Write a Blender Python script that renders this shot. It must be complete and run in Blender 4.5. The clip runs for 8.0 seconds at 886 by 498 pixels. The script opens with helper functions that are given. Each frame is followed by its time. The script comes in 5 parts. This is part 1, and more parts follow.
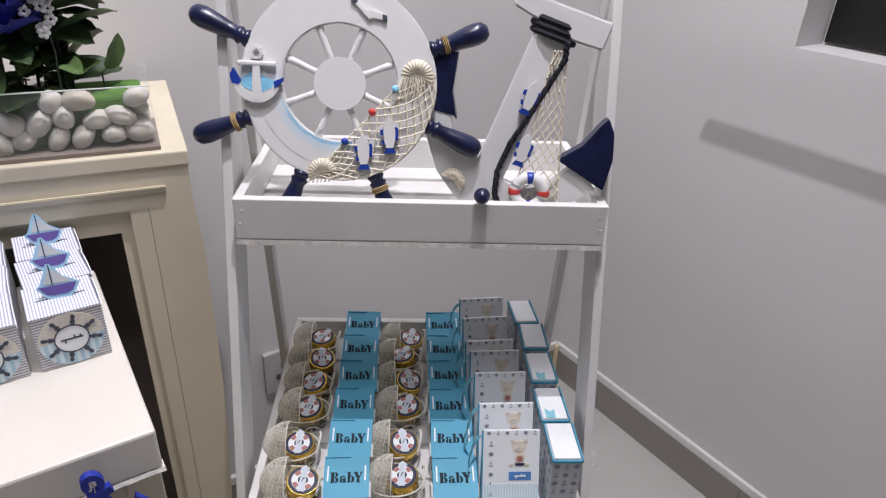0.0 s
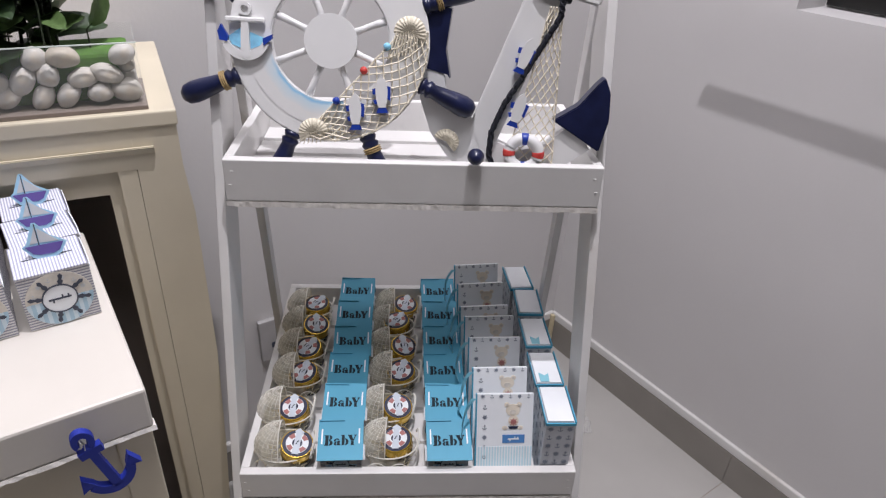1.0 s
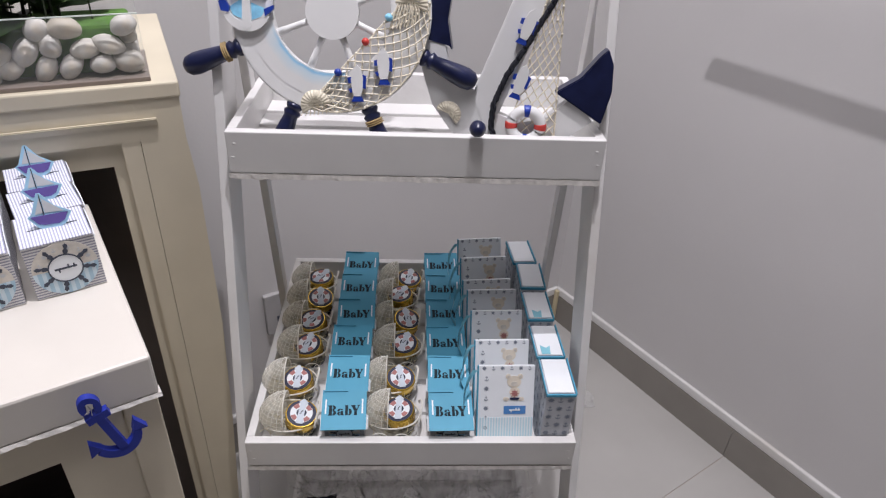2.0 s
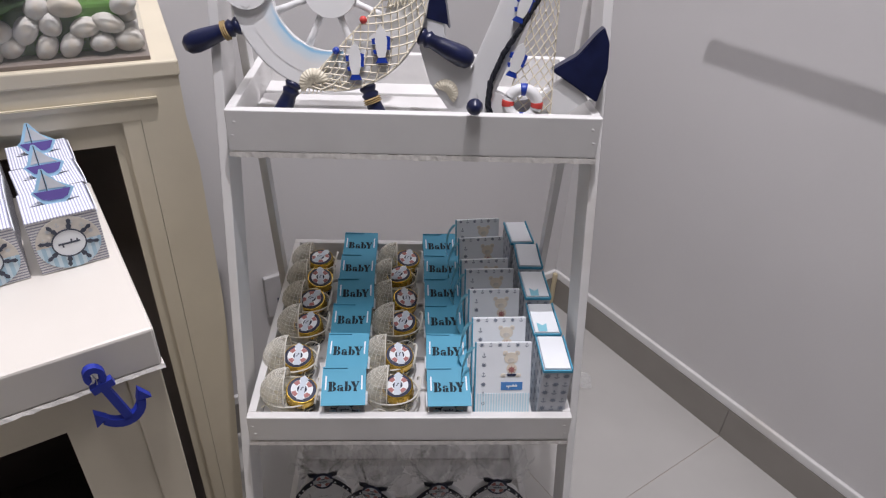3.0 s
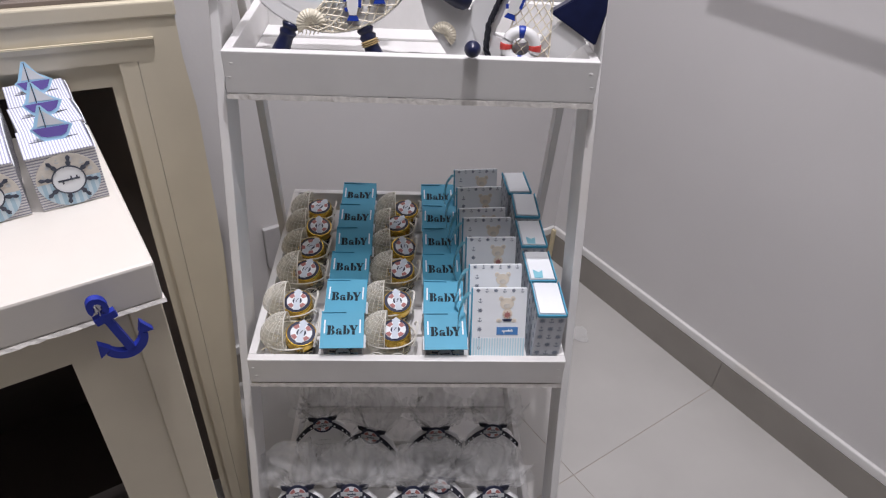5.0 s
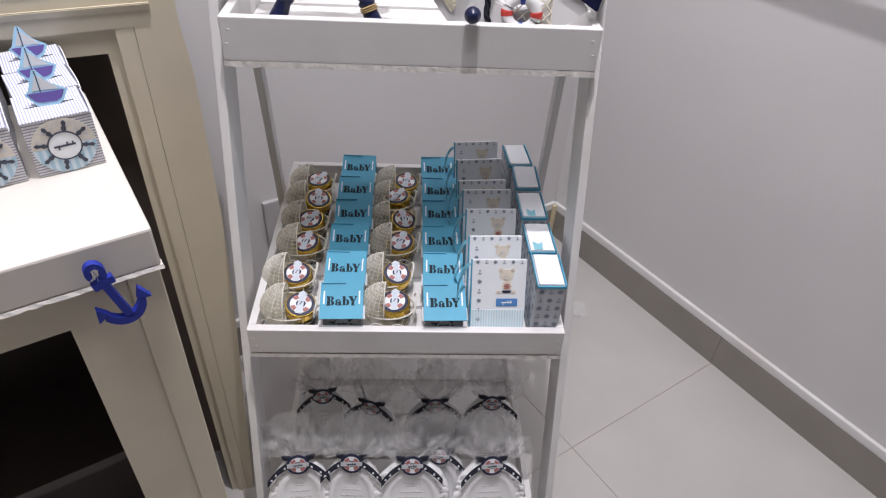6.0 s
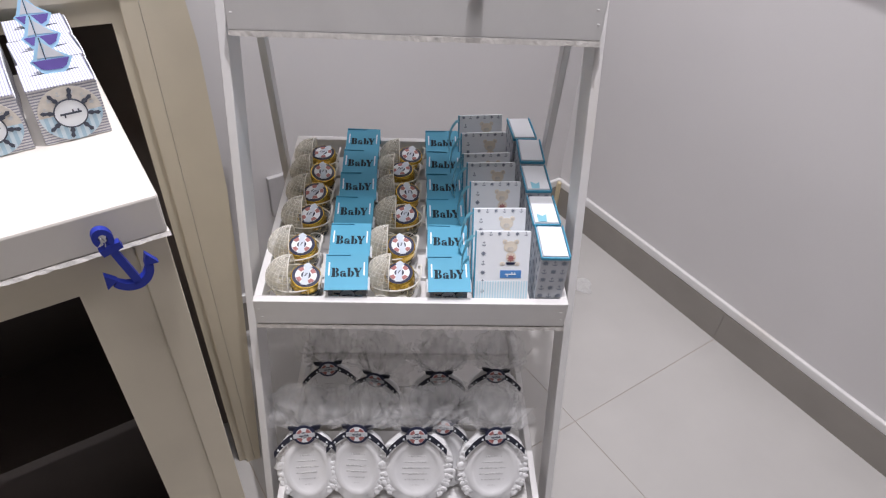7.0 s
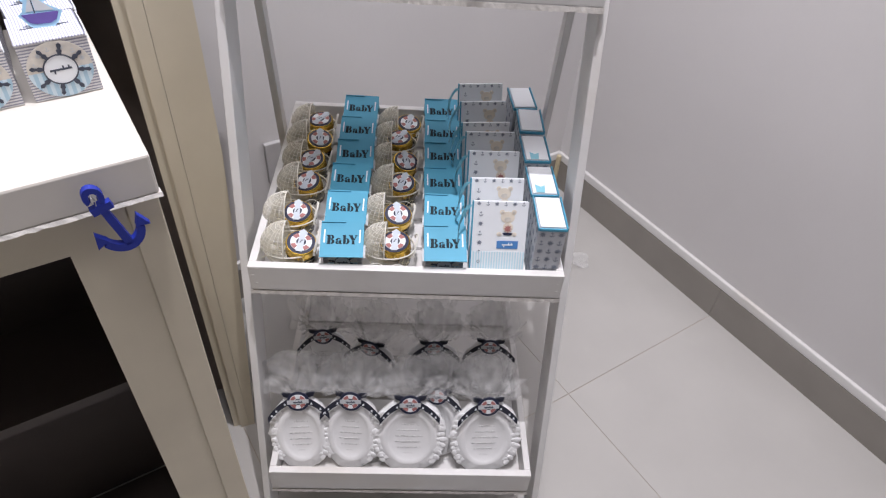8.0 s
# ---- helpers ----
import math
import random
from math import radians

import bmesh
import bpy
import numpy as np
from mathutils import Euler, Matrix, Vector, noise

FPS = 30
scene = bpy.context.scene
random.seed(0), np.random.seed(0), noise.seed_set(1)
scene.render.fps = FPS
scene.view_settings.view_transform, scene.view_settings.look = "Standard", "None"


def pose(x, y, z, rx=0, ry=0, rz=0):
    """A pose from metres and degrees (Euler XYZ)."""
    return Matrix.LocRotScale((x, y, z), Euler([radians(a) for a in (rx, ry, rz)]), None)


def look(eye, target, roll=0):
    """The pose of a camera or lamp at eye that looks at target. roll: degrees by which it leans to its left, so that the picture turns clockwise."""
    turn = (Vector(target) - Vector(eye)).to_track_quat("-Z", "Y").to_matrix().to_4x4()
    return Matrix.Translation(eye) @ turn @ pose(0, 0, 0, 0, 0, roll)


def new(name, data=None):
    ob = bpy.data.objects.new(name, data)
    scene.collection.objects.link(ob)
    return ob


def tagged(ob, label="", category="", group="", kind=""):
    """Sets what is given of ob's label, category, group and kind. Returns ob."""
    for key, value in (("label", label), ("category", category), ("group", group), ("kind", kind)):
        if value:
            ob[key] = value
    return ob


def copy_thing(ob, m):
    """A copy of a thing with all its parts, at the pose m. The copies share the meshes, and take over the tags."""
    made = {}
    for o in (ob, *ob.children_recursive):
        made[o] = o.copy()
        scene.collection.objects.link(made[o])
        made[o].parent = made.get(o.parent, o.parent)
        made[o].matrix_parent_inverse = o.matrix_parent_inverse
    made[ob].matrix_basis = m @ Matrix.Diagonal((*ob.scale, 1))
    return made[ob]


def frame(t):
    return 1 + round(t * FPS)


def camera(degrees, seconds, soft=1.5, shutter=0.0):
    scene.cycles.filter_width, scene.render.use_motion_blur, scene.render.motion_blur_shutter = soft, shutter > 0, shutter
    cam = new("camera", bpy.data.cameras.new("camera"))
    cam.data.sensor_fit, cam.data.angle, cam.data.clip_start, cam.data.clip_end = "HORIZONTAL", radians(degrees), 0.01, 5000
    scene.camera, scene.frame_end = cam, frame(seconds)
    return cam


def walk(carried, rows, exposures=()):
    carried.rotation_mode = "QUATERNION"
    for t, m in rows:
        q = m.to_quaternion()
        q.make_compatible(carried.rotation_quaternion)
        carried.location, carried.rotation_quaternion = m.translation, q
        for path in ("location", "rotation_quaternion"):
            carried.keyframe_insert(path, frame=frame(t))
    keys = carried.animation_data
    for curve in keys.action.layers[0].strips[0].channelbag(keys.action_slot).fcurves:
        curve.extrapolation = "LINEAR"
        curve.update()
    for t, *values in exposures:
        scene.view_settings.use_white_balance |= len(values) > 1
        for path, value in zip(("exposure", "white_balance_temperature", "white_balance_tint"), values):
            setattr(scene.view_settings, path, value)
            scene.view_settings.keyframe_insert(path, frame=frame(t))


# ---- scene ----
cam = camera(68.5, 8.0, soft=1.2)
PATH = [
    (0, (-0.019, 0.001, 1.183), (0.098, 1.759, 0.236), 2.8),
    (0.5, (-0.018, -0.001, 1.178), (0.105, 1.743, 0.207), 3.0),
    (1, (-0.014, 0.001, 1.169), (0.112, 1.719, 0.152), 3.0),
    (1.5, (-0.011, -0.001, 1.168), (0.097, 1.696, 0.115), 2.9),
    (3, (-0.007, -0.019, 1.162), (0.101, 1.642, 0.054), 2.8),
    (3.5, (-0.008, -0.028, 1.162), (0.098, 1.621, 0.035), 3.2),
    (4, (-0.004, -0.033, 1.158), (0.105, 1.601, 0.011), 3.2),
    (4.5, (-0.004, -0.036, 1.154), (0.105, 1.579, -0.021), 3.2),
    (6, (-0.001, -0.041, 1.14), (0.105, 1.514, -0.112), 3.4),
    (6.5, (-0.003, -0.047, 1.137), (0.096, 1.488, -0.142), 3.5),
    (7, (-0.001, -0.051, 1.133), (0.093, 1.468, -0.165), 3.2),
    (7.5, (0.001, -0.051, 1.129), (0.105, 1.441, -0.198), 4.1),
    (8, (0.002, -0.05, 1.125), (0.103, 1.415, -0.234), 4.6),
]
walk(cam, [(t, look(eye, target, roll)) for t, eye, target, roll in PATH],
     exposures=[(0, 0.06), (1.5, 0.03), (4.5, 0.07), (6.5, 0.38), (8, 0.47)])

# ---- world and light ----
world = bpy.data.worlds.new("room_air")
scene.world = world
world.use_nodes = True
world.node_tree.nodes["Background"].inputs[0].default_value = (0.75, 0.82, 1.0, 1)
world.node_tree.nodes["Background"].inputs[1].default_value = 0.02


def overhead_light(x, y, z, watts, radius, colour=(0.975, 0.94, 1.0)):
    """A disc lamp just under the ceiling, out of view, with no fitting."""
    data = bpy.data.lights.new("unseen_light", "AREA")
    data.shape, data.size, data.energy, data.color = "DISK", radius * 2, watts, colour
    ob = new("unseen_light", data)
    ob.matrix_world = pose(x, y, z)
    return ob


# first the key that casts the sharp shadows, then three added fill lights
LAMPS = [(0.05, 0.445, 22, 0.012), (0.15, 0.95, 4, 0.05), (0.70, -2.2, 1.0, 0.06), (-0.05, 0.0, 12, 0.25)]
CEIL = 2.6
for lx, ly, lw, lr in LAMPS:
    overhead_light(lx, ly, CEIL - 0.02, lw, lr)


# ---- materials ----
def mat(name, base, rough=0.5, metal=0.0, vary=0.06, scale=30.0, bump=0.0, bscale=200.0, dirt=None, alpha=1.0, trans=0.0, sheen=0.0):
    """Paint or paper with a tone that drifts at two scales, optional stains and fine relief."""
    m = bpy.data.materials.new(name)
    m.use_nodes = True
    nt = m.node_tree
    n, ln = nt.nodes, nt.links
    b = n["Principled BSDF"]
    b.inputs["Roughness"].default_value = rough
    b.inputs["Metallic"].default_value = metal
    b.inputs["Alpha"].default_value = alpha
    b.inputs["Transmission Weight"].default_value = trans
    tc = n.new("ShaderNodeTexCoord")
    n1 = n.new("ShaderNodeTexNoise")
    n1.inputs["Scale"].default_value, n1.inputs["Detail"].default_value = scale, 6
    ln.new(tc.outputs["Object"], n1.inputs["Vector"])
    ramp = n.new("ShaderNodeValToRGB")
    lo = [max(0, c * (1 - vary)) for c in base]
    hi = [min(1, c * (1 + vary)) for c in base]
    ramp.color_ramp.elements[0].position, ramp.color_ramp.elements[1].position = 0.3, 0.7
    ramp.color_ramp.elements[0].color, ramp.color_ramp.elements[1].color = (*lo, 1), (*hi, 1)
    ln.new(n1.outputs["Fac"], ramp.inputs["Fac"])
    col = ramp.outputs["Color"]
    if dirt:
        n2 = n.new("ShaderNodeTexNoise")
        n2.inputs["Scale"].default_value, n2.inputs["Detail"].default_value = scale * 0.22, 9
        ln.new(tc.outputs["Object"], n2.inputs["Vector"])
        r2 = n.new("ShaderNodeValToRGB")
        r2.color_ramp.elements[0].position, r2.color_ramp.elements[1].position = 0.56, 0.8
        ln.new(n2.outputs["Fac"], r2.inputs["Fac"])
        mx = n.new("ShaderNodeMix")
        mx.data_type = "RGBA"
        ln.new(r2.outputs["Color"], mx.inputs["Factor"])
        ln.new(col, mx.inputs["A"])
        mx.inputs["B"].default_value = (*dirt, 1)
        col = mx.outputs["Result"]
    ln.new(col, b.inputs["Base Color"])
    if bump:
        n3 = n.new("ShaderNodeTexNoise")
        n3.inputs["Scale"].default_value, n3.inputs["Detail"].default_value = bscale, 4
        ln.new(tc.outputs["Object"], n3.inputs["Vector"])
        bp = n.new("ShaderNodeBump")
        bp.inputs["Strength"].default_value, bp.inputs["Distance"].default_value = bump, 0.002
        ln.new(n3.outputs["Fac"], bp.inputs["Height"])
        ln.new(bp.outputs["Normal"], b.inputs["Normal"])
    return m


def stripes(name, a, bcol, pitch, axis="X", share=0.5, rough=0.6):
    """Printed paper with fine stripes across the given object axis."""
    m = bpy.data.materials.new(name)
    m.use_nodes = True
    nt = m.node_tree
    n, ln = nt.nodes, nt.links
    b = n["Principled BSDF"]
    b.inputs["Roughness"].default_value = rough
    tc = n.new("ShaderNodeTexCoord")
    sp = n.new("ShaderNodeSeparateXYZ")
    ln.new(tc.outputs["Object"], sp.inputs[0])
    dv = n.new("ShaderNodeMath")
    dv.operation, dv.inputs[1].default_value = "DIVIDE", pitch
    ln.new(sp.outputs[axis], dv.inputs[0])
    fr = n.new("ShaderNodeMath")
    fr.operation = "FRACT"
    ln.new(dv.outputs[0], fr.inputs[0])
    gt = n.new("ShaderNodeMath")
    gt.operation, gt.inputs[1].default_value = "GREATER_THAN", share
    ln.new(fr.outputs[0], gt.inputs[0])
    mx = n.new("ShaderNodeMix")
    mx.data_type = "RGBA"
    ln.new(gt.outputs[0], mx.inputs["Factor"])
    mx.inputs["A"].default_value, mx.inputs["B"].default_value = (*a, 1), (*bcol, 1)
    ln.new(mx.outputs["Result"], b.inputs["Base Color"])
    return m


WHITE = mat("white_paint", (0.73, 0.72, 0.71), 0.42, vary=0.03, scale=18, bump=0.12, bscale=90, dirt=(0.63, 0.59, 0.54))
RAW = mat("raw_chipped_edge", (0.66, 0.635, 0.60), 0.8, vary=0.15, scale=120, bump=0.5, bscale=260)
CREAM = mat("cream_paint", (0.67, 0.605, 0.47), 0.4, vary=0.05, scale=9, bump=0.08, bscale=60, dirt=(0.57, 0.49, 0.34))
COUNTER = mat("ivory_counter_paint", (0.70, 0.665, 0.61), 0.35, vary=0.03, scale=12, bump=0.05, bscale=70)
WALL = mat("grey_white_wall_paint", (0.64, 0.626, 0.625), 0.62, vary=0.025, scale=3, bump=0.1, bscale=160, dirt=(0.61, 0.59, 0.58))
# darker than WALL only to weaken the bounce from the two unseen walls
FARWALL = mat("bounce_cutting_grey", (0.34, 0.325, 0.315), 0.62, vary=0.04, scale=3, bump=0.1, bscale=160)
TILE = mat("light_grey_floor_tile", (0.48, 0.467, 0.446), 0.28, vary=0.05, scale=5, bump=0.02, bscale=40)
GROUT = mat("brown_grout", (0.40, 0.34, 0.28), 0.9)
SKIRT = mat("taupe_skirting_tile", (0.27, 0.25, 0.225), 0.35, vary=0.06, scale=10)
WARMDARK = mat("brown_wood_inside", (0.23, 0.19, 0.165), 0.5, vary=0.15, scale=8)
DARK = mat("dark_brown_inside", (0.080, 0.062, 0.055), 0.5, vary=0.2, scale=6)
BLACK = mat("black_screen", (0.006, 0.006, 0.006), 0.3)
NAVY = mat("navy_gloss_paint", (0.012, 0.016, 0.055), 0.28, vary=0.25, scale=60, bump=0.05)
TEAL = mat("turquoise_card", (0.072, 0.35, 0.52), 0.55, vary=0.03, scale=30)
SNOW = mat("white_gloss_paint", (0.79, 0.79, 0.79), 0.35, vary=0.015, scale=40)
PAPER = mat("white_card", (0.83, 0.86, 0.89), 0.55, vary=0.02)


# ---- building helpers ----
def mesh_of(name, bm, material, smooth=False):
    me = bpy.data.meshes.new(name)
    bm.to_mesh(me)
    bm.free()
    for m in (material if isinstance(material, (list, tuple)) else [material]):
        me.materials.append(m)
    if smooth:
        for p in me.polygons:
            p.use_smooth = True
    return me


def part(name, bm, material, parent=None, label="", at=None, smooth=False):
    """One mesh object, under a thing or a part if given."""
    ob = new(name, mesh_of(name, bm, material, smooth) if isinstance(bm, bmesh.types.BMesh) else bm)
    if parent:
        ob.parent = parent
    if at is not None:
        ob.matrix_basis = at
    return tagged(ob, label)


def thing(name, label, category, at=None, group="", kind=""):
    """An Empty at the base of a thing."""
    ob = new(name)
    ob.empty_display_size = 0.02
    if at is not None:
        ob.matrix_basis = at
    return tagged(ob, label, category, group, kind)


def box(bm, x0, x1, y0, y1, z0, z1, bevel=0.0, m=None, mi=0):
    r = bmesh.ops.create_cube(bm, size=1, matrix=Matrix.Translation(((x0 + x1) / 2, (y0 + y1) / 2, (z0 + z1) / 2)) @ Matrix.Diagonal((x1 - x0, y1 - y0, z1 - z0, 1)))
    vs = r["verts"]
    if bevel:
        es = list({e for q in vs for e in q.link_edges})
        out = bmesh.ops.bevel(bm, geom=es, offset=bevel, segments=2, profile=0.5, affect="EDGES")
        vs = list({q for f in out["faces"] for q in f.verts} | {q for q in vs if q.is_valid})
    if mi:
        for f in {f for q in vs for f in q.link_faces}:
            f.material_index = mi
    if m is not None:
        bmesh.ops.transform(bm, matrix=m, verts=vs)
    return vs


def slab(*a, bevel=0.0, m=None):
    bm = bmesh.new()
    box(bm, *a, bevel=bevel, m=m)
    return bm


def prism(bm, outline, d0, d1, m=None, mi=0):
    """A plate of the (x, z) outline between y = d0 and y = d1."""
    a = [bm.verts.new((x, d0, z)) for x, z in outline]
    b = [bm.verts.new((x, d1, z)) for x, z in outline]
    k = len(outline)
    fs = [bm.faces.new(a), bm.faces.new(b[::-1])]
    for i in range(k):
        fs.append(bm.faces.new((a[i], b[i], b[(i + 1) % k], a[(i + 1) % k])))
    bmesh.ops.recalc_face_normals(bm, faces=fs)
    for f in fs:
        f.material_index = mi
    if m is not None:
        bmesh.ops.transform(bm, matrix=m, verts=a + b)
    return a + b


def lathe(bm, profile, steps=24, m=None):
    """Turns the (radius, height) profile round z."""
    rings = []
    for r, z in profile:
        rings.append([bm.verts.new((r * math.cos(2 * math.pi * i / steps), r * math.sin(2 * math.pi * i / steps), z)) for i in range(steps)] if r > 1e-6 else [bm.verts.new((0, 0, z))])
    fs = []
    for a, b in zip(rings, rings[1:]):
        for i in range(steps):
            j = (i + 1) % steps
            if len(a) == 1 and len(b) > 1:
                fs.append(bm.faces.new((a[0], b[j], b[i])))
            elif len(b) == 1 and len(a) > 1:
                fs.append(bm.faces.new((a[i], a[j], b[0])))
            elif len(a) > 1:
                fs.append(bm.faces.new((a[i], a[j], b[j], b[i])))
    bmesh.ops.recalc_face_normals(bm, faces=fs)
    vs = [q for ring in rings for q in ring]
    if m is not None:
        bmesh.ops.transform(bm, matrix=m, verts=vs)
    return vs


def tube(bm, pts, r, sides=6, closed=False, taper=None):
    """A round strand along the points."""
    pts = [Vector(p) for p in pts]
    k = len(pts)
    rings = []
    for i, p in enumerate(pts):
        a = pts[(i - 1) % k] if closed or i else p
        b = pts[(i + 1) % k] if closed or i < k - 1 else p
        t = (b - a).normalized()
        s = t.cross(Vector((0, 0, 1)) if abs(t.z) < 0.9 else Vector((1, 0, 0))).normalized()
        q = s.cross(t)
        rr = r * (taper[i] if taper else 1)
        rings.append([bm.verts.new(p + rr * (s * math.cos(2 * math.pi * j / sides) + q * math.sin(2 * math.pi * j / sides))) for j in range(sides)])
    for i in range(k if closed else k - 1):
        a, b = rings[i], rings[(i + 1) % k]
        for j in range(sides):
            bm.faces.new((a[j], a[(j + 1) % sides], b[(j + 1) % sides], b[j]))
    if not closed:
        bm.faces.new(rings[0][::-1])
        bm.faces.new(rings[-1])
    return bm


def disc(bm, r, y, steps=32, x=0.0, z=0.0, rz=None, d=0.0004, mi=0):
    """A thin printed disc that faces -y."""
    rz = rz or r
    return prism(bm, [(x + r * math.cos(2 * math.pi * i / steps), z + rz * math.sin(2 * math.pi * i / steps)) for i in range(steps)], y - d, y, mi=mi)


def annulus(bm, r0, r1, y0, y1, steps=64, m=None):
    """A flat ring round the y axis."""
    rings = []
    for r, y in ((r0, y0), (r1, y0), (r1, y1), (r0, y1)):
        rings.append([bm.verts.new((r * math.cos(2 * math.pi * i / steps), y, r * math.sin(2 * math.pi * i / steps))) for i in range(steps)])
    fs = []
    for k in range(4):
        a, b = rings[k], rings[(k + 1) % 4]
        for i in range(steps):
            j = (i + 1) % steps
            fs.append(bm.faces.new((a[i], a[j], b[j], b[i])))
    bmesh.ops.recalc_face_normals(bm, faces=fs)
    vs = [q for ring in rings for q in ring]
    if m is not None:
        bmesh.ops.transform(bm, matrix=m, verts=vs)
    return vs


# ---- the room: its corner lies behind the ladder shelf, turned by TURNED degrees ----
TURNED = 31.6
CORNER = pose(0.413, 1.472, 0, 0, 0, TURNED)


def in_room(p, q, z=0.0, rx=0, ry=0, rz=0):
    """A pose p metres right of the corner along the back wall and q in front of that wall (both negative inside)."""
    return CORNER @ pose(p, q, z, rx, ry, rz)


def structure(name, bm, material, label, category):
    return tagged(part(name, bm, material, None, label, CORNER), "", category, "", "structure")


LEFT, FRONT = -4.4, -7.2
structure("ground", slab(LEFT - 0.1, 0.1, FRONT - 0.1, 0.1, -0.12, -0.0012), GROUT, "brown grout bed under the floor tiles", "floor")
structure("wall_back", slab(LEFT, 0.1, 0, 0.1, 0, CEIL), WALL, "matt pale grey painted back wall", "wall")
structure("wall_left", slab(LEFT - 0.1, LEFT, FRONT, 0.1, 0, CEIL), FARWALL, "unseen side wall, mid grey to cut bounced light", "wall")
structure("wall_front", slab(LEFT, 0.1, FRONT - 0.1, FRONT, 0, CEIL), FARWALL, "unseen wall behind the viewer, mid grey to cut bounced light", "wall")
structure("ceiling", slab(LEFT - 0.1, 0.1, FRONT - 0.1, 0.1, CEIL, CEIL + 0.1), WALL, "plain white painted ceiling", "ceiling")
# the right wall has a niche: from NA to NB in front of the corner, sill at NZ
NA, NB, NZ, NT, ND = -0.426, -1.25, 0.987, 1.55, 0.09
bm = bmesh.new()
box(bm, 0, ND, FRONT, 0, 0, NZ)
box(bm, 0, ND, FRONT, 0, NT, CEIL)
box(bm, 0, ND, NA, 0, NZ, NT)
box(bm, 0, ND, FRONT, NB, NZ, NT)
box(bm, ND, ND + 0.06, FRONT, 0, 0, CEIL)
structure("wall_right", bm, WALL, "matt pale grey painted wall with a recessed niche", "wall")
tagged(part("wall_screen", slab(ND - 0.012, ND - 0.002, NB + 0.006, NA - 0.006, NZ + 0.004, NT - 0.006, bevel=0.002), BLACK, None, "flat black screen set into the wall niche", CORNER), "", "screen")

# ---- ladder shelf ----
def front_y(z):
    return 0.433 + 0.2516 * z


def back_y(z):
    return 0.735 - 0.195 * (z - 1.03)


def ladder_shelf():
    ladder = thing("ladder_shelf", "white painted three-tier wooden ladder shelf standing across the corner", "shelf", pose(0, 0.6, 0))
    down = Matrix.Translation((0, -0.6, 0))
    for s in (-1, 1):
        # the frame leans inwards a little towards the top, more so on one side
        lean = 0.0245 if s > 0 else 0.008
        for name, fy, zt, deep, wide, outer in (("front_leg", front_y, 1.22, 0.054, 0.0105, 0.2195), ("back_leg", back_y, 1.19, 0.022, 0.0105, 0.2165 if s > 0 else 0.2125)):
            bm = bmesh.new()
            vs = box(bm, outer - wide, outer, 0, deep, 0, 1, bevel=0.0012)
            for q in vs:
                z = q.co.z * zt
                q.co.y += fy(z)
                q.co.z = z
                q.co.x = s * (q.co.x - lean * (z - 0.45))
            bmesh.ops.recalc_face_normals(bm, faces=bm.faces)
            part(name, bm, WHITE, ladder, at=down)
    for z, y0, y1, high, slats in ((0.899, 0.63, 0.845, 0.047, 4), (0.546, 0.53, 0.93, 0.041, 6), (0.197, 0.443, 0.95, 0.05, 6)):
        bm = slab(-0.19, 0.19, y0 + 0.011, y1 - 0.011, z - high - 0.001, z - high + 0.006)
        if z < 0.3:
            bm = slab(-0.19, -0.16, y0 + 0.011, y1 - 0.011, z - high - 0.001, z - high + 0.006)
        tray = part("tray", bm, WHITE, ladder, at=down)
        if z < 0.3:
            part("base_strip", slab(0.16, 0.19, y0 + 0.011, y1 - 0.011, z - high - 0.001, z - high + 0.006), WHITE, tray)
        part("front_board", slab(-0.2, 0.2, y0, y0 + 0.011, z - high, z, bevel=0.0012), WHITE, tray)
        part("back_board", slab(-0.2, 0.2, y1 - 0.011, y1, z - high, z, bevel=0.0012), WHITE, tray)
        for s in (-1, 1):
            part("side_board", slab(*sorted((s * 0.19, s * 0.2)), y0 + 0.011, y1 - 0.011, z - high, z, bevel=0.001), WHITE, tray)
        # the ragged edge of the thin base under the front board
        bm = bmesh.new()
        k = 90
        top, low = [], []
        for i in range(k + 1):
            x = -0.2 + 0.4 * i / k
            top.append(bm.verts.new((x, y0 - 0.0015, z - high + 0.0005)))
            low.append(bm.verts.new((x, y0 - 0.0022 + 0.0012 * noise.noise((x * 160, z * 9, 3)), z - high - 0.0055 + 0.0012 * noise.noise((x * 140, z * 7, 0)))))
        back = [bm.verts.new((q.co.x, y0 + 0.012, q.co.z)) for q in low]
        for i in range(k):
            bm.faces.new((top[i], top[i + 1], low[i + 1], low[i]))
            bm.faces.new((low[i], low[i + 1], back[i + 1], back[i]))
        part("base_edge", bm, RAW, tray, "chipped unpainted board edge")
        for s in (-1, 1):
            for k in range(2):
                bm = bmesh.new()
                bmesh.ops.create_icosphere(bm, subdivisions=2, radius=0.0013, matrix=Matrix.Translation((s * 0.1925 - 0.005 * noise.noise((s, k * 3.1, z * 5)), y0 - 0.0001, z - 0.014 - 0.015 * k + 0.006 * noise.noise((k, s, z * 9)))) @ Matrix.Diagonal((1.5, 0.35, 1, 1)))
                part("filler_dab", bm, WHITE, tray)
        gap = (y1 - y0 - 0.03) / slats
        for i in range(slats):
            part("slat", slab(-0.1895, 0.1895, y0 + 0.016 + i * gap, y0 + 0.016 + i * gap + gap * 0.8, z - high + 0.006, z - high + 0.012, bevel=0.001), WHITE, tray)
    return ladder


ladder_shelf()


